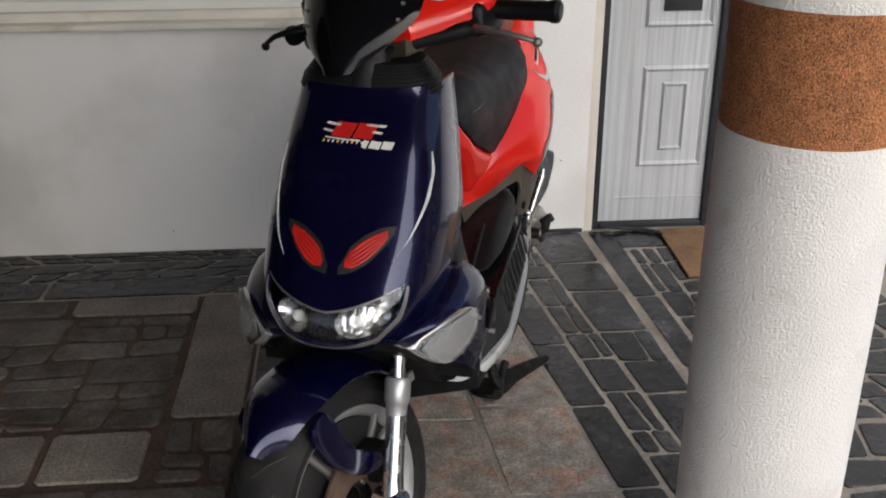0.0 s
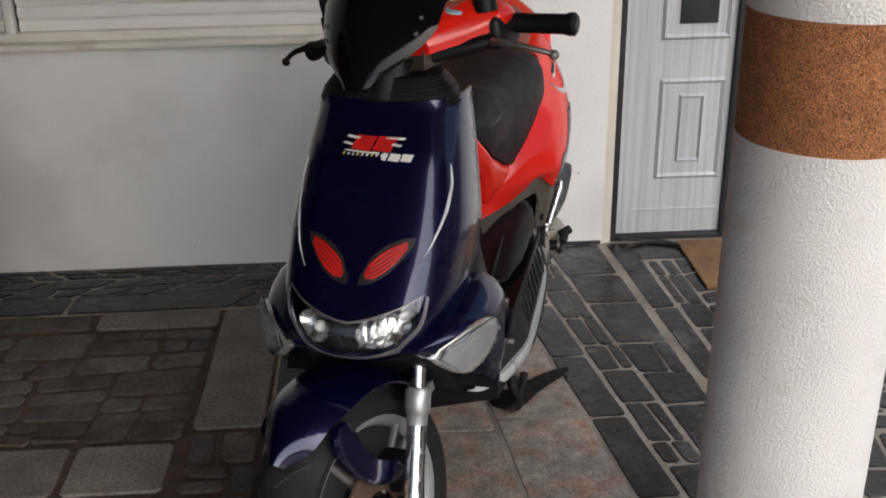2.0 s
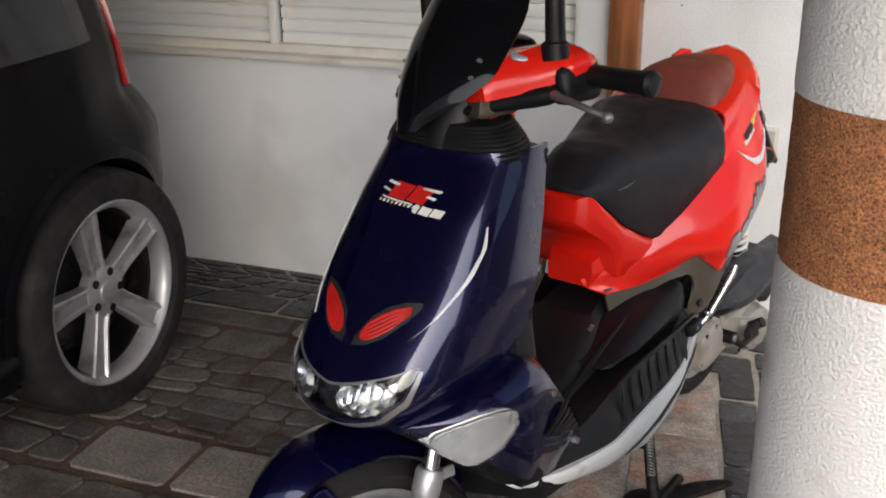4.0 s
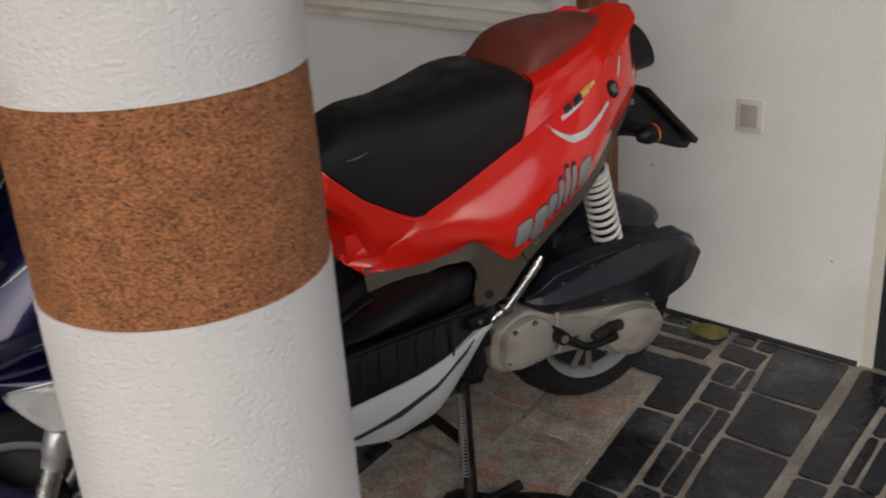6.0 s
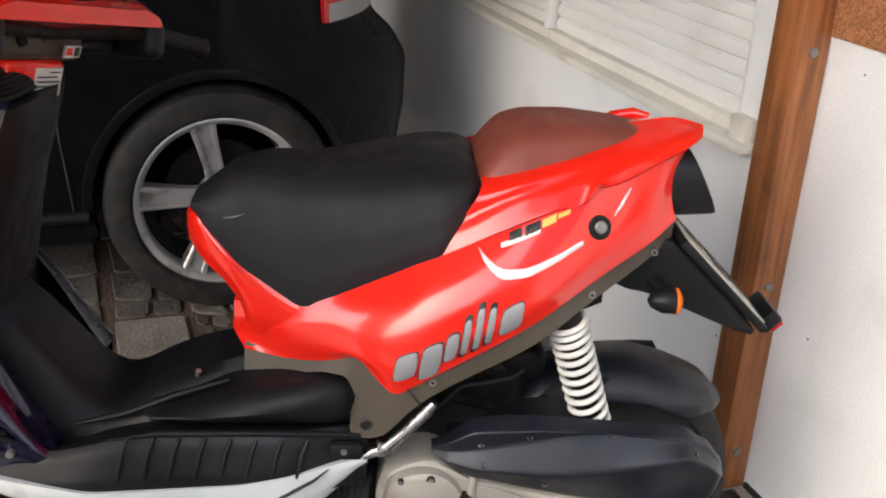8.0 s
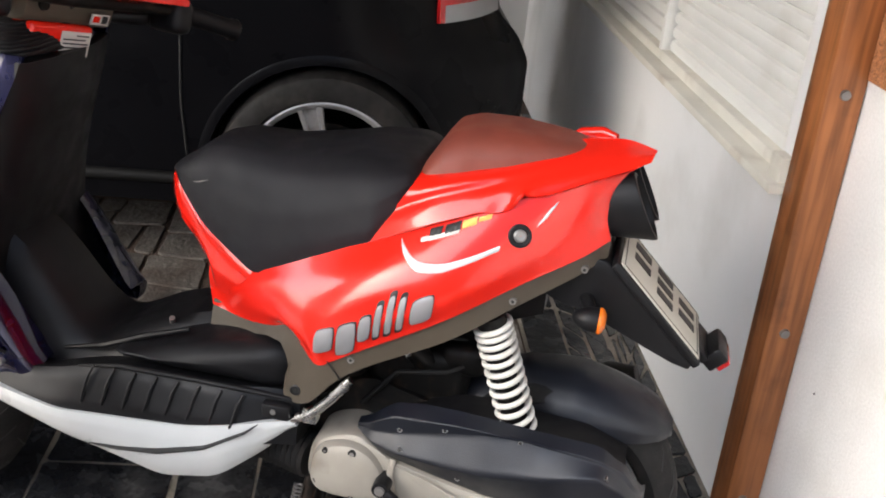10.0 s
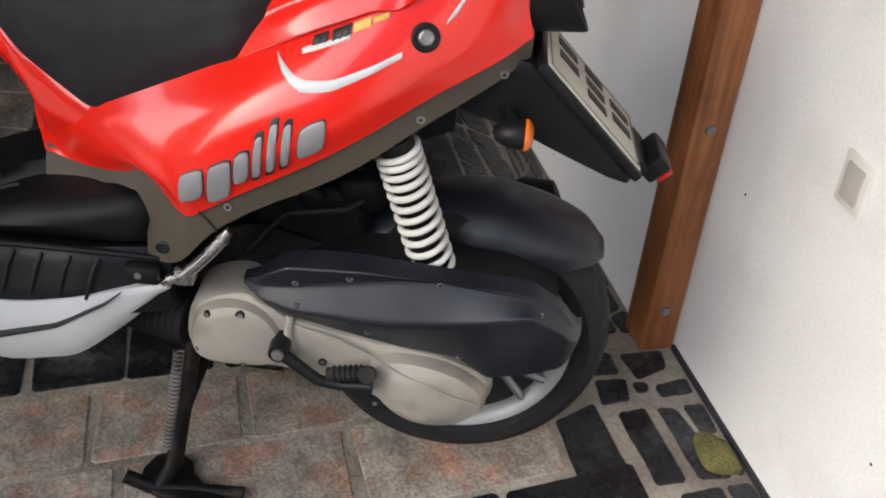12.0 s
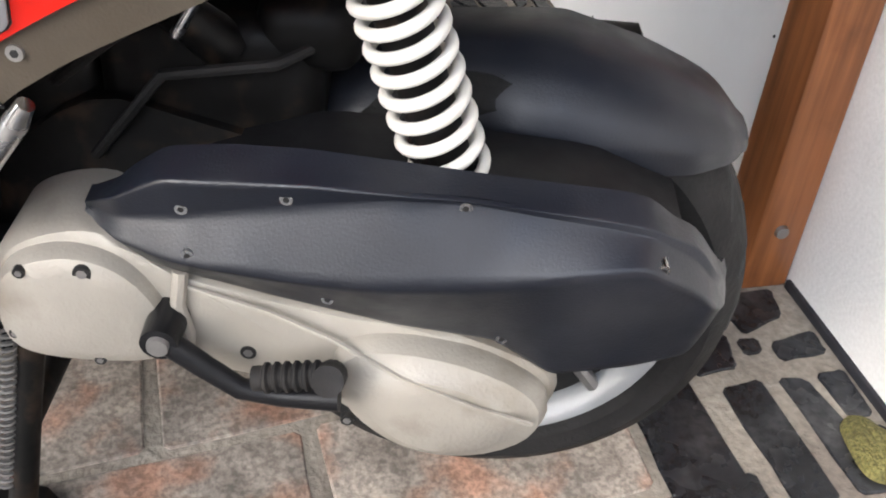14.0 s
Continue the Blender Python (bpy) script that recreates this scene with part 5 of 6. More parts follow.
for x in (-0.045, -0.069):
    bm = bmesh.new()
    box(bm, x - 0.0015, x + 0.0015, 0.085, 0.098, 0.438, 0.466, 0.001)
    part("fin", bm, GREYPLASTIC, rg)
bm = bmesh.new()
rod(bm, (-0.06, 0.090, 0.440), (-0.06, 0.095, 0.444), 0.004, 0.004, 8)
part("screw", bm, STEEL, rg)

# shock absorber
a, b = Vector((0.092, 0.165, 0.672)), Vector((0.016, 0.142, 0.440))
d = (b - a).normalized()
bm = bmesh.new()
rod(bm, a, b, 0.019, 0.019, 18)
rod(bm, a - d * 0.012, a + d * 0.012, 0.024, 0.024, 20)
shock = part("shock_absorber", bm, IRON, scooter, "black damper inside the spring")
bm = bmesh.new()
side = d.orthogonal().normalized()
up = d.cross(side)
turns, n = 13.5, 380
coil = []
for k in range(n + 1):
    t = k / n
    q = t ** 1.22
    coil.append(a + d * (0.005 + 0.245 * q) + 0.0275 * (math.cos(2 * math.pi * turns * t) * side + math.sin(2 * math.pi * turns * t) * up))
tube(bm, coil, 0.0047, 10)
part("coil_spring", bm, WHITE, shock, "white painted coil spring")

# engine: drive cover, air box, kick starter
CASE = [(0.372, 0.385), (0.354, 0.410), (0.305, 0.428), (0.272, 0.420), (0.238, 0.395), (0.098, 0.365), (0.062, 0.366), (-0.01, 0.345), (-0.070, 0.318), (-0.062, 0.262), (-0.012, 0.228), (0.055, 0.228), (0.112, 0.272), (0.162, 0.290), (0.268, 0.304), (0.340, 0.300), (0.378, 0.315)]
# the recess's shade is in the near-black colour of block and carburettor
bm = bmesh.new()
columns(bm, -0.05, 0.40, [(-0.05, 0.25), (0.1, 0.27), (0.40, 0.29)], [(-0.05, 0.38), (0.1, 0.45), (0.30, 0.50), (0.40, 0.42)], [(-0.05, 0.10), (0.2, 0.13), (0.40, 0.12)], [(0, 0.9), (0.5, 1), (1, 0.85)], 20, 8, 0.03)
engine = part("engine", bm, IRON, scooter, "oily engine block, recess shade put into its dark colour")
bm = bmesh.new()
pillow(bm, CASE, 0.09, 0.186, 0.006, 0.016, 2, (0.13, 0.33))
case = part("drive_case", bm, CASTING, engine, "pale cast drive cover", sharp=30)
bm = bmesh.new()
pillow(bm, [(0.364, 0.38), (0.345, 0.404), (0.30, 0.418), (0.262, 0.405), (0.238, 0.372), (0.232, 0.335), (0.245, 0.312), (0.335, 0.308), (0.366, 0.325)], 0.17, 0.205, 0.003, 0.012, 2)
part("case_boss", bm, CASTING, case, "round raised boss")
bm = bmesh.new()
pillow(bm, [(0.10, 0.355), (0.02, 0.352), (-0.055, 0.318), (-0.062, 0.27), (-0.012, 0.236), (0.05, 0.236), (0.10, 0.275), (0.118, 0.32)], 0.17, 0.212, 0.010, 0.020, 2)
part("case_boss", bm, CASTING, case, "swollen round clutch cover")
bm = bmesh.new()
tube(bm, [(0.225, 0.19, 0.386), (0.16, 0.196, 0.372), (0.11, 0.20, 0.352), (0.06, 0.216, 0.335), (0.0, 0.222, 0.315), (-0.045, 0.216, 0.296)], 0.0022, 6)
tube(bm, [(0.225, 0.19, 0.40), (0.228, 0.195, 0.372), (0.222, 0.196, 0.345), (0.226, 0.194, 0.315)], 0.006, 8)
part("case_rib", bm, CASTING, case)
for x, y, z, r in ((0.292, 0.205, 0.402, 0.0075), (0.338, 0.205, 0.398, 0.005), (0.352, 0.203, 0.336, 0.005), (0.29, 0.203, 0.315, 0.005), (0.178, 0.192, 0.325, 0.007), (0.10, 0.196, 0.262, 0.006)):
    bm = bmesh.new()
    rod(bm, (x, y - 0.004, z), (x, y + 0.0008, z), r, r * 0.9, 14)
    bo = part("case_bolt", bm, INK, case, "dark recessed bolt")
    bm = bmesh.new()
    rod(bm, (x, y - 0.001, z), (x, y + 0.0014, z), r * 0.55, r * 0.55, 6)
    part("socket", bm, STEEL, bo)



CREASE = [(0.285, 0.438), (0.224, 0.430), (0.141, 0.429), (0.069, 0.433), (0.003, 0.442), (-0.072, 0.460), (-0.109, 0.466), (-0.15, 0.440), (-0.187, 0.402)]
STEP = [(0.285, 0.444), (0.205, 0.461), (0.12, 0.480), (0.066, 0.490), (0.009, 0.492), (-0.075, 0.482), (-0.114, 0.476), (-0.15, 0.454), (-0.187, 0.407)]
SHOULDER = [(0.285, 0.448), (0.266, 0.463), (0.223, 0.491), (0.121, 0.498), (0.02, 0.497), (-0.075, 0.488), (-0.114, 0.482), (-0.15, 0.464), (-0.187, 0.412)]


def air_box(x, v):
    """The cover's outer face: v climbs from the lower rim over a crease, a step and a shoulder to the upper rim."""
    lo, hi = smoothed(BOX_LOW, x, 0.006), smoothed(BOX_TOP, x, 0.006)
    zs = [lo, lo + 0.006, smoothed(CREASE, x, 0.008), smoothed(STEP, x, 0.008), smoothed(SHOULDER, x, 0.008), hi]
    for k in range(1, 6):
        zs[k] = max(zs[k], zs[k - 1] + 0.002)
    end = smoothed([(-0.187, 0.45), (-0.182, 0.72), (-0.165, 0.92), (-0.12, 1.0), (0.22, 1.0), (0.26, 0.96), (0.285, 0.80)], x, 0.004)
    fat = smoothed([(-0.187, 0.6), (-0.06, 1.0), (0.08, 0.95), (0.20, 0.62), (0.285, 0.1)], x, 0.02)
    step = 0.002 + 0.010 * fat
    over = smoothed([(-0.187, -0.002), (-0.06, 0.0), (0.05, 0.005), (0.22, 0.006), (0.285, 0.002)], x, 0.02)
    ys = [-0.014, 0.002, 0.004 + 0.036 * fat, step, step + over, -0.018]
    knots = [0, 0.6, 2, 3, 4, 5]
    y = smoothed(list(zip(knots, ys)), v, 0.09)
    z = smoothed(list(zip(knots, zs)), v, 0.05)
    return Vector((x, 0.10 + end * (0.092 + y), z))


def on_box(x, z):
    vs = np.linspace(0, 5, 101)
    return air_box(x, float(vs[int(np.argmin([abs(air_box(x, v).z - z) for v in vs]))])).y


BOX_TOP = [(0.287, 0.440), (0.25, 0.480), (0.224, 0.500), (0.18, 0.506), (0.125, 0.507), (0.06, 0.503), (-0.009, 0.498), (-0.095, 0.494), (-0.113, 0.490), (-0.135, 0.472), (-0.160, 0.446), (-0.179, 0.424), (-0.187, 0.414)]
BOX_LOW = [(0.287, 0.436), (0.24, 0.404), (0.147, 0.382), (0.06, 0.364), (-0.014, 0.357), (-0.063, 0.325), (-0.12, 0.340), (-0.160, 0.350), (-0.179, 0.368), (-0.187, 0.384)]
bm = bmesh.new()
spread(bm, air_box, np.linspace(0.286, -0.186, 90), np.linspace(0, 5, 61))
thicken(bm, 0.004)
airbox = part("air_box", bm, GREYPLASTIC, engine, "dark grey plastic air filter cover", sharp=70)
for x, y, z in ((0.211, 0, 0.466), (0.138, 0, 0.484), (0.017, 0, 0.490), (0.206, 0, 0.436), (0.109, 0, 0.402), (-0.02, 0, 0.368), (-0.12, 0, 0.462)):
    y = on_box(x, z) - 0.001
    bm = bmesh.new()
    rod(bm, (x, y - 0.008, z), (x, y + 0.0015, z), 0.005, 0.0046, 14)
    sc = part("cover_screw", bm, CHROME, airbox, "bright cover screw")
    bm = bmesh.new()
    rod(bm, (x, y + 0.001, z), (x, y + 0.002, z), 0.0024, 0.0024, 6)
    part("socket", bm, INK, sc)

bm = bmesh.new()
rod(bm, (0.238, 0.19, 0.358), (0.238, 0.232, 0.358), 0.016, 0.014, 18)
tube(bm, [(0.238, 0.224, 0.358), (0.205, 0.228, 0.335), (0.18, 0.23, 0.318), (0.15, 0.232, 0.316), (0.105, 0.234, 0.320)], [0.010, 0.009, 0.0085, 0.0085, 0.010], 12)
kick = part("kick_starter", bm, BLACK, engine, "black folding kick starter")
bm = bmesh.new()
tube(bm, [Vector((0.168, 0.238, 0.338)).lerp(Vector((0.112, 0.240, 0.350)), k / 30) for k in range(31)], [0.0095 + (0.0024 if k % 4 in (1, 2) and 2 < k < 27 else 0) for k in range(31)], 14)
rod(bm, (0.112, 0.225, 0.335), (0.112, 0.252, 0.355), 0.012, 0.012, 14)
part("kick_pedal", bm, RUBBER, kick, "ribbed rubber pedal")
bm = bmesh.new()
rod(bm, (0.238, 0.231, 0.358), (0.238, 0.236, 0.358), 0.009, 0.008, 12)
part("kick_bolt", bm, STEEL, kick, "steel clamp bolt")

case.location = (-0.006, 0.012, 0.010)
airbox.location = (0, 0.012, 0.008)
bm = bmesh.new()
columns(bm, -0.15, 0.26, [(-0.15, 0.39), (-0.06, 0.36), (0.26, 0.42)], [(-0.15, 0.44), (-0.08, 0.470), (0.12, 0.488), (0.26, 0.44)], [(-0.15, 0.15), (0.1, 0.165), (0.26, 0.16)], [(0, 1), (0.8, 1), (1, 0.95)], 20, 6, 0.01, False, 0.07)
part("box_base", bm, BLACK, airbox, "black inner half of the box")
kick.location = (-0.008, 0.006, 0.010)

# bellows, pillion peg, engine clutter
bm = bmesh.new()
pts = [Vector((0.50, 0.11, 0.345)).lerp(Vector((0.372, 0.15, 0.345)), k / 24) for k in range(25)]
tube(bm, pts, [0.036 + 0.005 * (k % 2) for k in range(25)], 20)
part("bellows", bm, RUBBER, engine, "ribbed black rubber bellows")
bm = bmesh.new()
tube(bm, [(0.39, 0.215, 0.455), (0.355, 0.225, 0.478), (0.325, 0.235, 0.515), (0.297, 0.245, 0.555), (0.289, 0.246, 0.568)], [0.007, 0.009, 0.008, 0.0085, 0.006], 12)
box(bm, 0.345, 0.372, 0.205, 0.230, 0.460, 0.486, 0.005)
part("foot_peg", bm, CHROME, scooter, "folded bright metal foot peg")
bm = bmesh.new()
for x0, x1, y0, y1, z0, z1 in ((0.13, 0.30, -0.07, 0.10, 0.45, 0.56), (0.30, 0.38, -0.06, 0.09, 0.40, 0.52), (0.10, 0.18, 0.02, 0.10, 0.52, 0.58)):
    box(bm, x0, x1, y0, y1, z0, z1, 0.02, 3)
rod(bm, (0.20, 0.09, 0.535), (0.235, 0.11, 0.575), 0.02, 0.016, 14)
part("carburettor", bm, IRON, engine, "oily carburettor, recess shade put into its dark colour")
for k, line in enumerate((((0.33, 0.10, 0.50), (0.27, 0.14, 0.56), (0.20, 0.10, 0.60), (0.12, 0.06, 0.57)), ((0.30, 0.12, 0.45), (0.24, 0.13, 0.53), (0.16, 0.12, 0.54), (0.09, 0.05, 0.55)), ((0.36, 0.09, 0.53), (0.28, 0.09, 0.58), (0.22, 0.05, 0.60), (0.10, 0.0, 0.60)))):
    bm = bmesh.new()
    tube(bm, line, 0.0045, 8)
    part("hose", bm, RUBBER, engine, "black rubber hose")
bm = bmesh.new()
rod(bm, (0.228, 0.125, 0.56), (0.205, 0.13, 0.60), 0.005, 0.004, 10)
part("adjuster", bm, CHROME, engine, "bright adjuster screw")
bm = bmesh.new()
columns(bm, 0.02, 0.30, [(0.02, 0.66), (0.30, 0.54)], [(0.02, 0.80), (0.15, 0.80), (0.30, 0.70)], [(0.02, 0.10), (0.30, 0.14)], [(0, 0.8), (1, 1)], 8, 4, 0.01)
part("under_seat_tub", bm, BLACK, scooter, "black tub under the seat")
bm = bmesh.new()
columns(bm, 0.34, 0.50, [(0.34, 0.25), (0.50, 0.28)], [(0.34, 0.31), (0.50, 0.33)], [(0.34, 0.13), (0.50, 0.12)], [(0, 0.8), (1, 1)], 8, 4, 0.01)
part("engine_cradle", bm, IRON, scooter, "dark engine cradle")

# exhaust on the right
bm = bmesh.new()
tube(bm, [(0.40, -0.05, 0.26), (0.30, -0.12, 0.22), (0.20, -0.15, 0.25), (0.12, -0.15, 0.30), (-0.12, -0.155, 0.42), (-0.16, -0.155, 0.44)], [0.018, 0.018, 0.022, 0.05, 0.05, 0.03], 18)
part("exhaust", bm, IRON, scooter, "black exhaust silencer")

# centre stand and its spring
bm = bmesh.new()
for s in (1, -1):
    tube(bm, [(0.385, s * 0.10, 0.27), (0.400, s * 0.125, 0.16), (0.415, s * 0.15, 0.045), (0.435, s * 0.17, 0.012)], [0.013, 0.013, 0.014, 0.012], 12)
    tube(bm, [(0.30, s * 0.165, 0.010), (0.38, s * 0.168, 0.010), (0.45, s * 0.172, 0.012), (0.49, s * 0.172, 0.03)], 0.012, 10)
tube(bm, [(0.404, -0.13, 0.14), (0.404, 0.13, 0.14)], 0.012, 12)
pillow(bm, [(0.40, 0.10), (0.455, 0.09), (0.478, 0.15), (0.45, 0.185), (0.36, 0.215), (0.265, 0.285), (0.252, 0.27), (0.315, 0.19), (0.385, 0.145)], 0.006, 0.016, 0.003, 0.004, 1, None, lambda x, y, z: Vector((x, z, y + 0.12 * max(0.33 - x, 0))))
stand = part("centre_stand", bm, IRON, scooter, "black steel centre stand")
bm = bmesh.new()
tube(bm, [Vector((0.405, 0.118, 0.255)).lerp(Vector((0.425, 0.15, 0.08)), t) + Vector((0.008 * math.cos(t * 150), 0.008 * math.sin(t * 150), 0)) for t in np.linspace(0, 1, 240)], 0.002, 5)
part("stand_spring", bm, STEEL, stand, "dull stand spring")


# ---- black car ----
car = thing("car", pose(-1.15, -0.995, 0), "black hatchback with silver five-spoke wheels, backed up to the wall", "car")
# local: x away from the car's side (the side is x = 0, the car lies at x < 0), y along it with the tail at +y
CAR_R = 0.325


def car_top(y):
    return smoothed([(-3.3, 0.70), (-2.7, 0.92), (-2.2, 1.0), (-1.7, 1.38), (-1.0, 1.45), (0.0, 1.43), (0.40, 1.30), (0.56, 1.0), (0.62, 0.85)], y, 0.08)


def car_low(y):
    return smoothed([(-3.3, 0.30), (-2.9, 0.22), (0.3, 0.22), (0.45, 0.28), (0.62, 0.34)], y, 0.05)


def hull(y, v):
    """Half section of the car from its sill (v = 0) over the roof to the middle: y along, v up the side."""
    top, low = car_top(y), car_low(y)
    tuck = smoothed([(-3.3, 0.30), (-3.0, 0.10), (-2.4, 0.01), (0.05, 0.0), (0.25, 0.03), (0.35, 0.07), (0.45, 0.13), (0.55, 0.22), (0.62, 0.36)], y, 0.04)
    z = low + (top - low) * v
    if z < 0.9:
        bulge = 0.02 * math.cos((z - 0.62) / 0.4 * math.pi / 2)
    else:
        bulge = 0.02 * math.cos(0.28 / 0.4 * math.pi / 2) - 0.30 * max(z - 0.9, 0) ** 1.15
    # the bumper bulges behind the narrower body above it
    inward = smoothed([(0.68, 0.0), (0.80, 0.05)], z, 0.02) * min(max(y / 0.3, 0), 1)
    if y > 0.2:
        y = 0.2 + (y - 0.2) * smoothed([(0.2, 0.85), (0.36, 0.95), (0.5, 1.0), (0.66, 1.0), (0.74, 0.90), (0.79, 0.76), (0.9, 0.72), (1.1, 0.66), (1.45, 0.55)], z, 0.02)
    return Vector((-tuck + bulge - 0.02 - inward, y, z))


def hull_x(y, z):
    """How far out the car's side lies at that place and height."""
    vs = np.linspace(0, 0.7, 15)
    return float(np.interp(z, [hull(y, v).z for v in vs], [hull(y, v).x for v in vs]))


bm = bmesh.new()
ys = np.linspace(-3.3, 0.62, 260)
vs = np.linspace(0, 1, 70)
rings = []
for y in ys:
    left = [hull(y, v) for v in vs]
    ring = left + [Vector((-1.64 - p.x, p.y, p.z)) for p in left[::-1]]
    rings.append([bm.verts.new(p) for p in ring])
skin(bm, rings, True, True, True)
# wheel openings
for yc in (0.0, -2.45):
    gone = [f for f in bm.faces if (f.calc_center_median().y - yc) ** 2 + (f.calc_center_median().z - CAR_R) ** 2 < 0.355 ** 2]
    bmesh.ops.delete(bm, geom=gone, context="FACES")
part("body", bm, CARPAINT, car, "glossy black car body", sharp=35)
for yc in (0.0, -2.45):
    for sx in (1, -1):
        bm = bmesh.new()
        rings = []
        for x, r in ((0.002, 0.378), (0.005, 0.370), (0.006, 0.350), (-0.02, 0.346), (-0.26, 0.346)):
            ring = []
            for a in np.linspace(radians(-14), radians(194), 44):
                y, z = yc + r * math.cos(a), CAR_R + r * math.sin(a)
                hx = hull_x(y, z) + x
                ring.append(bm.verts.new((hx if sx > 0 else -1.64 - hx, y, z)))
            rings.append(ring)
        skin(bm, rings, False)
        bm.faces.new(rings[-1])
        part("wheel_arch", bm, CARPAINT, car, "black wheel arch and liner")
        side = sx
        m = Matrix.Translation((-0.085 if sx > 0 else -1.555, yc, CAR_R)) @ Matrix.Rotation(radians(-90 * sx), 4, "Z") @ Matrix.Scale(1.04, 4)
        bm = bmesh.new()
        spun(bm, [(0.04, 0.219), (0.075, 0.226), (0.085, 0.235), (0.092, 0.236), (0.094, 0.230), (0.088, 0.221), (0.076, 0.214), (0.055, 0.211), (0.04, 0.212), (0.04, 0.219)], 72, m)
        wheel = part("car_wheel", bm, SILVER, car, "silver alloy rim")
        # the shade behind the spokes is painted in as a near-black barrel
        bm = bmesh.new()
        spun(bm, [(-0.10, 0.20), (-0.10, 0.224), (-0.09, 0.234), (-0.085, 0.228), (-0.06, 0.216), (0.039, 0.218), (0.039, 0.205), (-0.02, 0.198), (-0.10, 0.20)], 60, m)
        part("rim_barrel", bm, IRON, wheel, "inside of the rim, shade painted in as near black")
        bm = bmesh.new()
        spun(bm, [(-0.085, 0.228), (-0.104, 0.24), (-0.110, 0.275), (-0.095, 0.303), (-0.05, 0.312), (0.05, 0.312), (0.095, 0.303), (0.110, 0.275), (0.105, 0.245), (0.088, 0.232)], 72, m)
        part("tyre", bm, RUBBER, wheel, "low-profile black tyre")
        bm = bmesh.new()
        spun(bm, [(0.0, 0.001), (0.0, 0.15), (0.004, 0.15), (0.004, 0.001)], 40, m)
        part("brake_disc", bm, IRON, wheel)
        for k in range(5):
            a = 2 * math.pi * k / 5 + radians(77)
            bm = bmesh.new()
            rings = []
            for r, w, y0, y1 in ((0.03, 0.030, 0.03, 0.062), (0.09, 0.026, 0.03, 0.066), (0.15, 0.029, 0.03, 0.074), (0.217, 0.035, 0.03, 0.084)):
                ring = []
                for t, yy in ((-1, y0), (-1, y1 - 0.004), (-0.86, y1), (-0.62, y1), (-0.5, y1 - 0.008), (0.5, y1 - 0.008), (0.62, y1), (0.86, y1), (1, y1 - 0.004), (1, y0)):
                    p = Vector((math.cos(a) * r - math.sin(a) * w * t, yy, math.sin(a) * r + math.cos(a) * w * t))
                    ring.append(bm.verts.new(m @ p))
                rings.append(ring)
            skin(bm, rings, True, True, True)
            part("spoke", bm, SILVER, wheel, "grooved silver spoke", sharp=25)
        bm = bmesh.new()
        spun(bm, [(0.03, 0.068), (0.060, 0.066), (0.064, 0.058), (0.066, 0.030), (0.070, 0.026), (0.072, 0.001)], 32, m)
        part("wheel_hub", bm, SILVER, wheel)
        for k in range(5):
            a = 2 * math.pi * k / 5 + radians(113)
            bm = bmesh.new()
            spun(bm, [(0.055, 0.011), (0.0665, 0.011), (0.067, 0.001)], 10, m @ Matrix.Translation((math.cos(a) * 0.05, 0, math.sin(a) * 0.05)))
            part("wheel_nut", bm, IRON, wheel, "dark wheel nut")


def on_car(y, z, off=0.0):
    p = hull(y, (z - car_low(y)) / (car_top(y) - car_low(y)))
    return p + Vector((off, off * 0.6 if y > 0.25 else 0, 0))


# tail lamp, glass, door gaps
bm = bmesh.new()
spread(bm, lambda y, z: on_car(y, z, 0.012), np.linspace(0.335, 0.60, 16), np.linspace(0.848, 1.12, 14))
thicken(bm, 0.014)
tail = part("tail_lamp", bm, TAILRED, car, "red wrap-round tail lamp")
bm = bmesh.new()
spread(bm, lambda y, z: on_car(y, z, 0.012), np.linspace(0.335, 0.358, 3), np.linspace(0.80, 0.848, 5))
thicken(bm, 0.014)
part("lamp_foot", bm, TAILRED, tail)
bm = bmesh.new()
spread(bm, lambda y, z: on_car(y, z + 0.05 * (y - 0.36), 0.013), np.linspace(0.358, 0.60, 14), np.linspace(0.80, 0.850, 5))
thicken(bm, 0.014)
part("clear_lens", bm, LETTER, tail, "clear reversing lens")
for y0, y1 in ((-1.55, -0.62), (-0.56, 0.10)):
    bm = bmesh.new()
    spread(bm, lambda y, z: on_car(y, z, 0.004), np.linspace(y0, y1, 14), np.linspace(0.96, 1.30, 8))
    thicken(bm, 0.004)
    part("side_window", bm, GLASSDARK, car, "dark side window")
for y in (-0.42, -1.62):
    bm = bmesh.new()
    tube(bm, [on_car(y + 0.10 * max(0.55 - z, 0), z, 0.001) for z in np.linspace(0.30, 0.94, 12)], 0.0035, 6)
    part("door_gap", bm, INK, car, "dark door gap")
bm = bmesh.new()
tube(bm, [on_car(y, 0.30, 0.006) for y in np.linspace(-2.05, -0.36, 14)], 0.018, 10)
part("side_skirt", bm, CARPLASTIC, car, "black side skirt")


# ---- paving ----
def bed(name, label, x0, x1, y0, y1, mortar):
    bm = bmesh.new()
    box(bm, x0, x1, y0, y1, -0.028, 0.0)
    return tagged(part(name, bm, mortar, smooth=False), label, "floor", kind="structure")


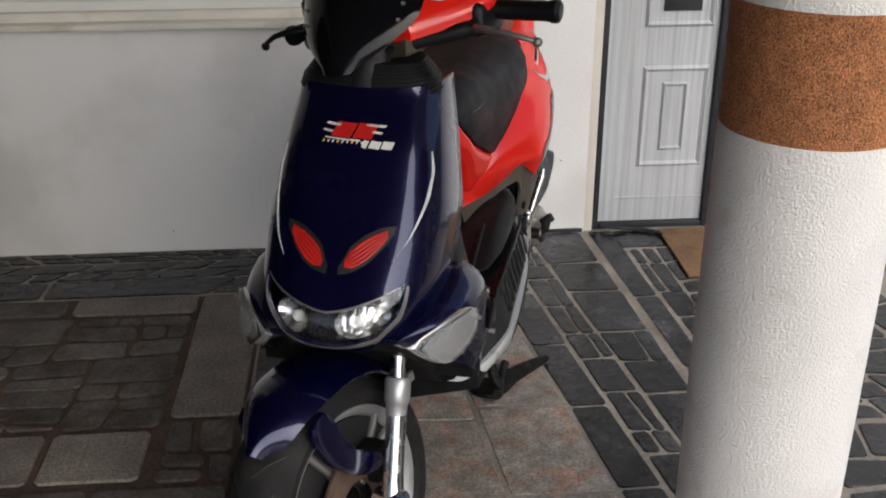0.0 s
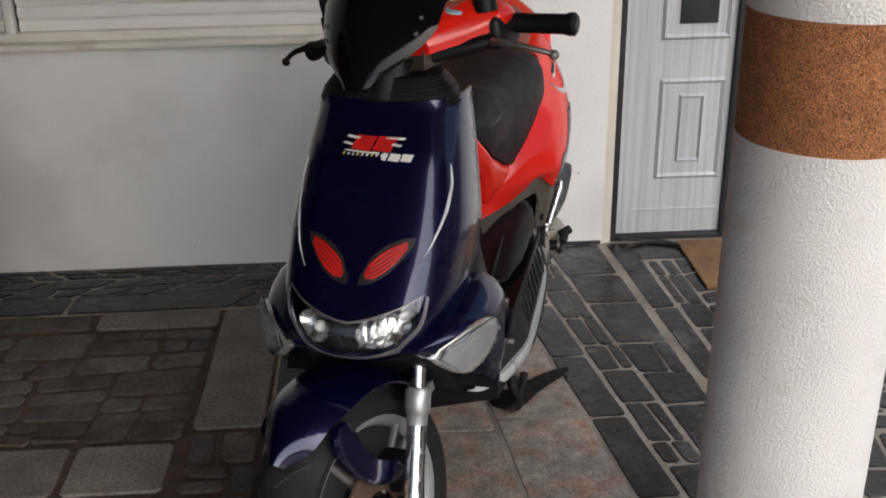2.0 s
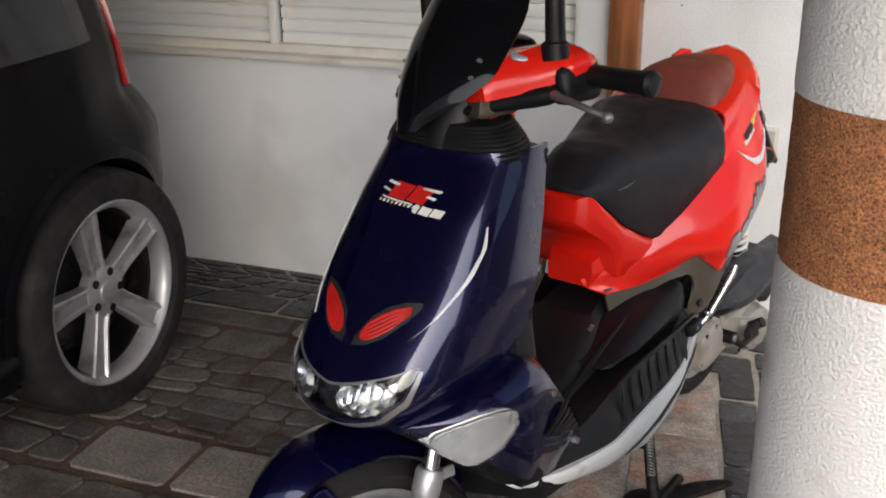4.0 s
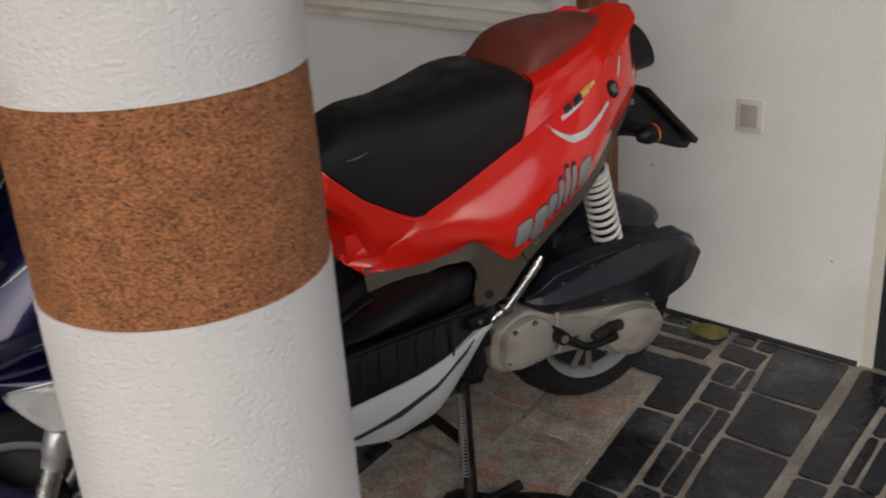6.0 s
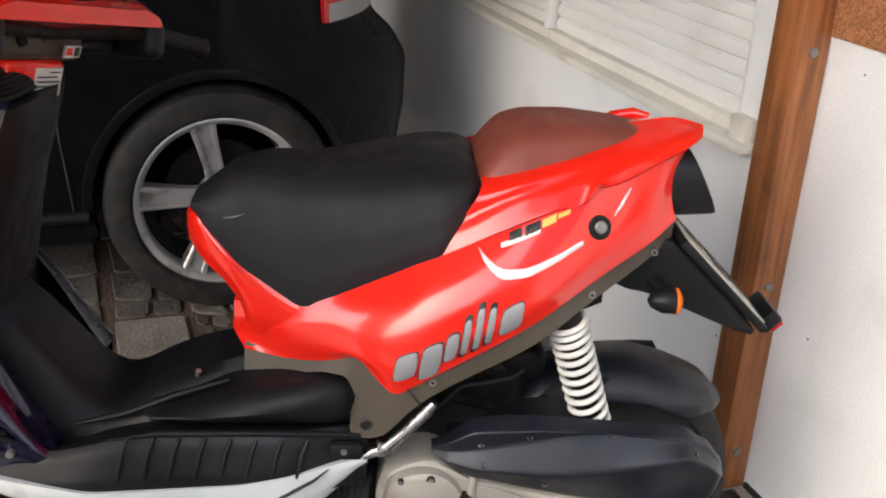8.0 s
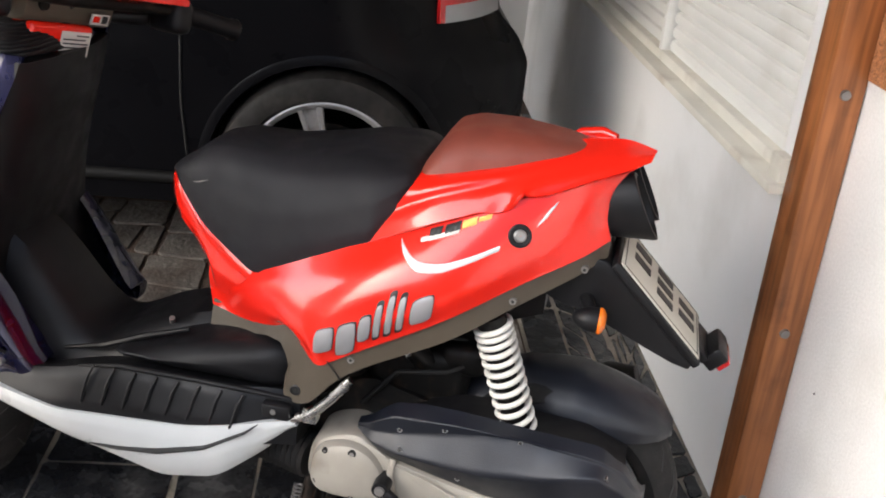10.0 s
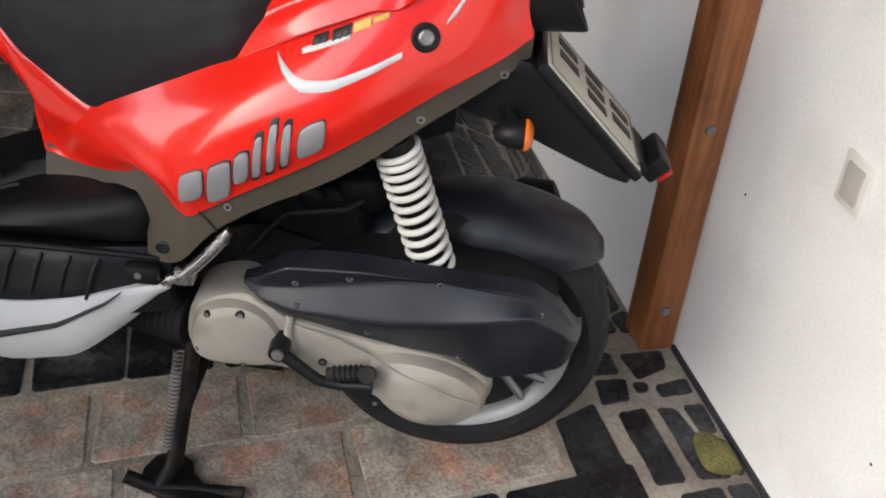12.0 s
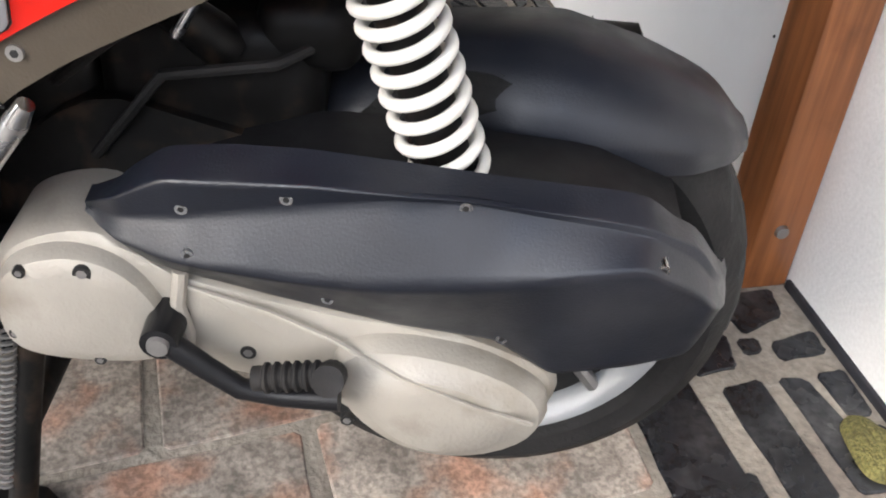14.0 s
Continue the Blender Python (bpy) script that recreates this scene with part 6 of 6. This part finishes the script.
def stone(name, corners, height, mat, parent, nip=0.007, wobble=0.0022):
    """One flat stone with nipped corners, uneven sides and a bevelled rim."""
    pts = []
    n = len(corners)
    for k, p in enumerate(corners):
        q = corners[(k + 1) % n]
        d = q - p
        across = Vector((-d.y, d.x)).normalized()
        cut = min(nip, d.length * 0.3)
        pts.append(p + d.normalized() * cut)
        for share in (0.34, 0.67):
            if d.length > 0.03:
                pts.append(p.lerp(q, share) + across * wobble * 1.4 * noise.noise(Vector((p.x * 37 + share * 9, p.y * 41, 0.5))))
        pts.append(q - d.normalized() * cut)
    c = sum(pts, Vector((0, 0))) / len(pts)
    bm = bmesh.new()
    rings = []
    for s, z in ((0.0, -0.005), (0.0, height - 0.0015), (0.0025, height)):
        rings.append([bm.verts.new((*(p + (c - p).normalized() * s), z)) for p in pts])
    skin(bm, rings, True, False, True)
    return part(name, bm, mat, parent, smooth=False)


def shrunk(poly, gap, rng, rough=0.004):
    """A polygon drawn in from its joints by half a gap, its corners uneven."""
    n, out = len(poly), []
    c = sum(poly, Vector((0, 0))) / n
    for k, p in enumerate(poly):
        a, b = (poly[k - 1] - p).normalized(), (poly[(k + 1) % n] - p).normalized()
        d = a + b
        d = d.normalized() if d.length > 0.05 else (c - p).normalized()
        sn = max(abs(a.cross(d)), 0.35)
        out.append(p + d * gap / sn + Vector((rng.uniform(-1, 1), rng.uniform(-1, 1))) * rough)
    return out


def crazy(rng, quad, size, stretch, gap, jitter, rough=0.005):
    """Splits a four-sided field into uneven stones; gives their corners."""
    out = []

    def cut(poly, depth):
        (a, b, c, d) = poly
        wx, wy = ((b - a).length + (c - d).length) / 2, ((d - a).length + (c - b).length) / 2
        lim = size * rng.uniform(0.75, 1.8)
        if (wx < lim * stretch and wy < lim) or depth > 9:
            out.append(poly)
            return
        s, t = rng.uniform(0.34, 0.66), rng.uniform(-jitter, jitter)
        if wx / stretch > wy:
            p, q = a.lerp(b, s + t), d.lerp(c, s - t)
            cut((a, p, q, d), depth + 1), cut((p, b, c, q), depth + 1)
        else:
            p, q = a.lerp(d, s + t), b.lerp(c, s - t)
            cut((a, b, q, p), depth + 1), cut((p, q, c, d), depth + 1)

    cut(tuple(Vector(p) for p in quad), 0)
    return [shrunk(p, gap * rng.uniform(0.7, 1.4), rng, rough) for p in out]


def field(x0, x1, y0, y1):
    return ((x0, y0), (x1, y0), (x1, y1), (x0, y1))


rng = random.Random(11)
floor = bed("floor", "porch floor of dark slate pieces in pale mortar with granite strips", -0.36, 6.0, -6.0, 0.02, MORTAR)
drive = bed("pavement", "driveway of grey stone blocks with brown joints", -6.0, -0.36, -6.0, -0.05, MORTAR_DARK)


def left_edge(y):
    return -0.06 - 0.10 * (y + 0.32)


def right_edge(y):
    return 0.33 - 0.15 * (y + 0.32)


def column(first, last, y0, y1, lengths, mat, height, gap, name="slate", parent=None, across=1.0):
    """A run of stones between two lines x = first(y) and x = last(y), from y0 down to y1."""
    y = y0
    while y > y1:
        n = max(y - rng.uniform(*lengths), y1 - 0.05)
        t = rng.uniform(-0.012, 0.012)
        quad = (Vector((first(n), n)), Vector((last(n), n + t)), Vector((last(y), y)), Vector((first(y), y)))
        if rng.random() > across:
            s = rng.uniform(0.35, 0.65)
            a, b = quad[0].lerp(quad[1], s), quad[3].lerp(quad[2], s + rng.uniform(-0.08, 0.08))
            for q in ((quad[0], a, b, quad[3]), (a, quad[1], quad[2], b)):
                stone(name, shrunk(q, gap * rng.uniform(0.8, 1.3), rng, 0.003), height, mat, parent or floor)
        else:
            stone(name, shrunk(quad, gap * rng.uniform(0.8, 1.3), rng, 0.003), height, mat, parent or floor)
        y = n


# granite strip under the scooter
column(left_edge, lambda y: 0.5 * (left_edge(y) + right_edge(y)) - 0.02, -0.32, -4.2, (0.22, 0.42), GRANITE, 0.003, 0.007, "granite_slab")
column(lambda y: 0.5 * (left_edge(y) + right_edge(y)) - 0.02, right_edge, -0.32, -4.2, (0.20, 0.45), GRANITE, 0.003, 0.007, "granite_slab")
# slate between the granite and the door's line
column(lambda y: right_edge(y) + 0.004, lambda y: right_edge(y) + 0.105, -0.20, -4.0, (0.22, 0.40), SLATE, 0.0035, 0.004)
column(lambda y: right_edge(y) + 0.112, lambda y: right_edge(y) + 0.212, -0.16, -4.0, (0.08, 0.21), SLATE, 0.0035, 0.0045, across=0.45)
column(lambda y: right_edge(y) + 0.215, lambda y: max(0.69 - 0.09 * y, right_edge(y) + 0.3), -0.01, -2.6, (0.16, 0.28), SLATE, 0.0035, 0.004, across=0.9)
# by the post: larger uneven pieces
for c in (((0.20, -0.314), (0.342, -0.312), (0.336, -0.214), (0.155, -0.222)), ((0.19, -0.186), (0.38, -0.182), (0.376, -0.122), (0.18, -0.126)), ((0.186, -0.107), (0.374, -0.097), (0.376, -0.034), (0.188, -0.072)),
          ((0.026, -0.122), (0.102, -0.110), (0.074, -0.040), (0.022, -0.028)), ((0.094, -0.198), (0.166, -0.210), (0.160, -0.147), (0.095, -0.136)), ((0.122, -0.086), (0.160, -0.086), (0.154, -0.014), (0.110, -0.012)),
          ((0.184, -0.054), (0.260, -0.046), (0.264, -0.012), (0.182, -0.010)), ((0.02, -0.212), (0.080, -0.204), (0.080, -0.138), (0.018, -0.136)), ((0.03, -0.312), (0.138, -0.314), (0.130, -0.232), (0.028, -0.226)),
          ((0.108, -0.128), (0.142, -0.126), (0.140, -0.098), (0.112, -0.096)), ((0.278, -0.038), (0.372, -0.022), (0.37, -0.008), (0.28, -0.008)), ((0.40, -0.150), (0.505, -0.155), (0.505, -0.075), (0.395, -0.070)),
          ((0.395, -0.058), (0.45, -0.062), (0.448, -0.010), (0.39, -0.010)), ((0.462, -0.062), (0.508, -0.064), (0.508, -0.010), (0.460, -0.010))):
    stone("slate", [Vector(p) + Vector((rng.uniform(-1, 1), rng.uniform(-1, 1))) * 0.003 for p in c], 0.003, SLATE, floor, 0.006)
# before the door
column(lambda y: 0.715 - 0.09 * y, lambda y: 0.80 - 0.07 * y, -0.01, -2.4, (0.28, 0.5), SLATE, 0.0035, 0.003)
column(lambda y: 0.81 - 0.07 * y, lambda y: 0.905 - 0.05 * y, -0.16, -2.4, (0.09, 0.22), SLATE, 0.0035, 0.005, across=0.5)
for quad, size, stretch in ((field(0.80, 1.55, -0.15, -0.01), 0.16, 2.2), (((0.96, -1.2), (1.55, -1.2), (1.50, -0.16), (0.91, -0.16)), 0.12, 1.1), (field(1.0, 1.55, -2.6, -1.21), 0.14, 1.1), (field(0.9, 1.55, -4.2, -2.62), 0.18, 1.0)):
    for c in crazy(rng, quad, size, stretch, 0.007, 0.10):
        stone("slate", c, 0.0035, SLATE, floor)
column(lambda y: 1.57, lambda y: 1.95, -0.3, -4.2, (0.3, 0.5), GRANITE, 0.003, 0.007, "granite_slab")
for c in crazy(rng, field(1.57, 3.4, -0.29, -0.01), 0.15, 1.8, 0.006, 0.08):
    stone("slate", c, 0.0035, SLATE, floor)
# dark strip on the granite's other side
column(lambda y: -0.355, lambda y: left_edge(y) - 0.012, -0.40, -4.0, (0.16, 0.34), SLATE, 0.0035, 0.005, across=0.65)
# narrow bands along the window wall, in pale mortar
band = bed("floor_band", "band of dark slate pieces in pale mortar along the wall", -3.2, -0.36, -0.392, -0.05, MORTAR)
band.location.z = 0.0012
for y0, y1, size, stretch in ((-0.135, -0.055, 0.075, 2.2), (-0.265, -0.140, 0.11, 1.7), (-0.385, -0.270, 0.12, 4.0)):
    for c in crazy(rng, field(-3.2, 0.0 if y0 < -0.3 else -0.04, y0, y1), size, stretch, 0.005, 0.07):
        stone("slate", c, 0.0045, SLATE, band if c[0].x < -0.36 else floor)
# driveway blocks
for x0, x1, y0, y1 in ((-0.545, -0.37, -1.06, -0.40), (-0.92, -0.56, -0.50, -0.40), (-0.81, -0.58, -1.31, -1.12), (-1.10, -0.83, -1.31, -1.12)):
    stone("paving_block", [Vector(p) for p in field(x0, x1, y0, y1)], 0.008, SETT_PALE, drive, 0.012)
for quad, size, stretch in ((field(-1.7, -0.56, -1.10, -0.52), 0.10, 1.5), (field(-3.2, -0.94, -0.50, -0.40), 0.12, 3), (field(-1.7, -0.37, -2.4, -1.34), 0.15, 1.7), (field(-3.2, -1.72, -2.4, -0.52), 0.24, 1.5), (field(-3.2, -0.37, -4.2, -2.42), 0.26, 1.5), (field(-0.545, -0.37, -1.33, -1.075), 0.15, 1), (field(-1.7, -1.12, -1.31, -1.12), 0.14, 1.5)):
    for c in crazy(rng, quad, size, stretch, 0.007, 0.04):
        stone("paving_block", c, 0.007, SETT, drive, 0.012)
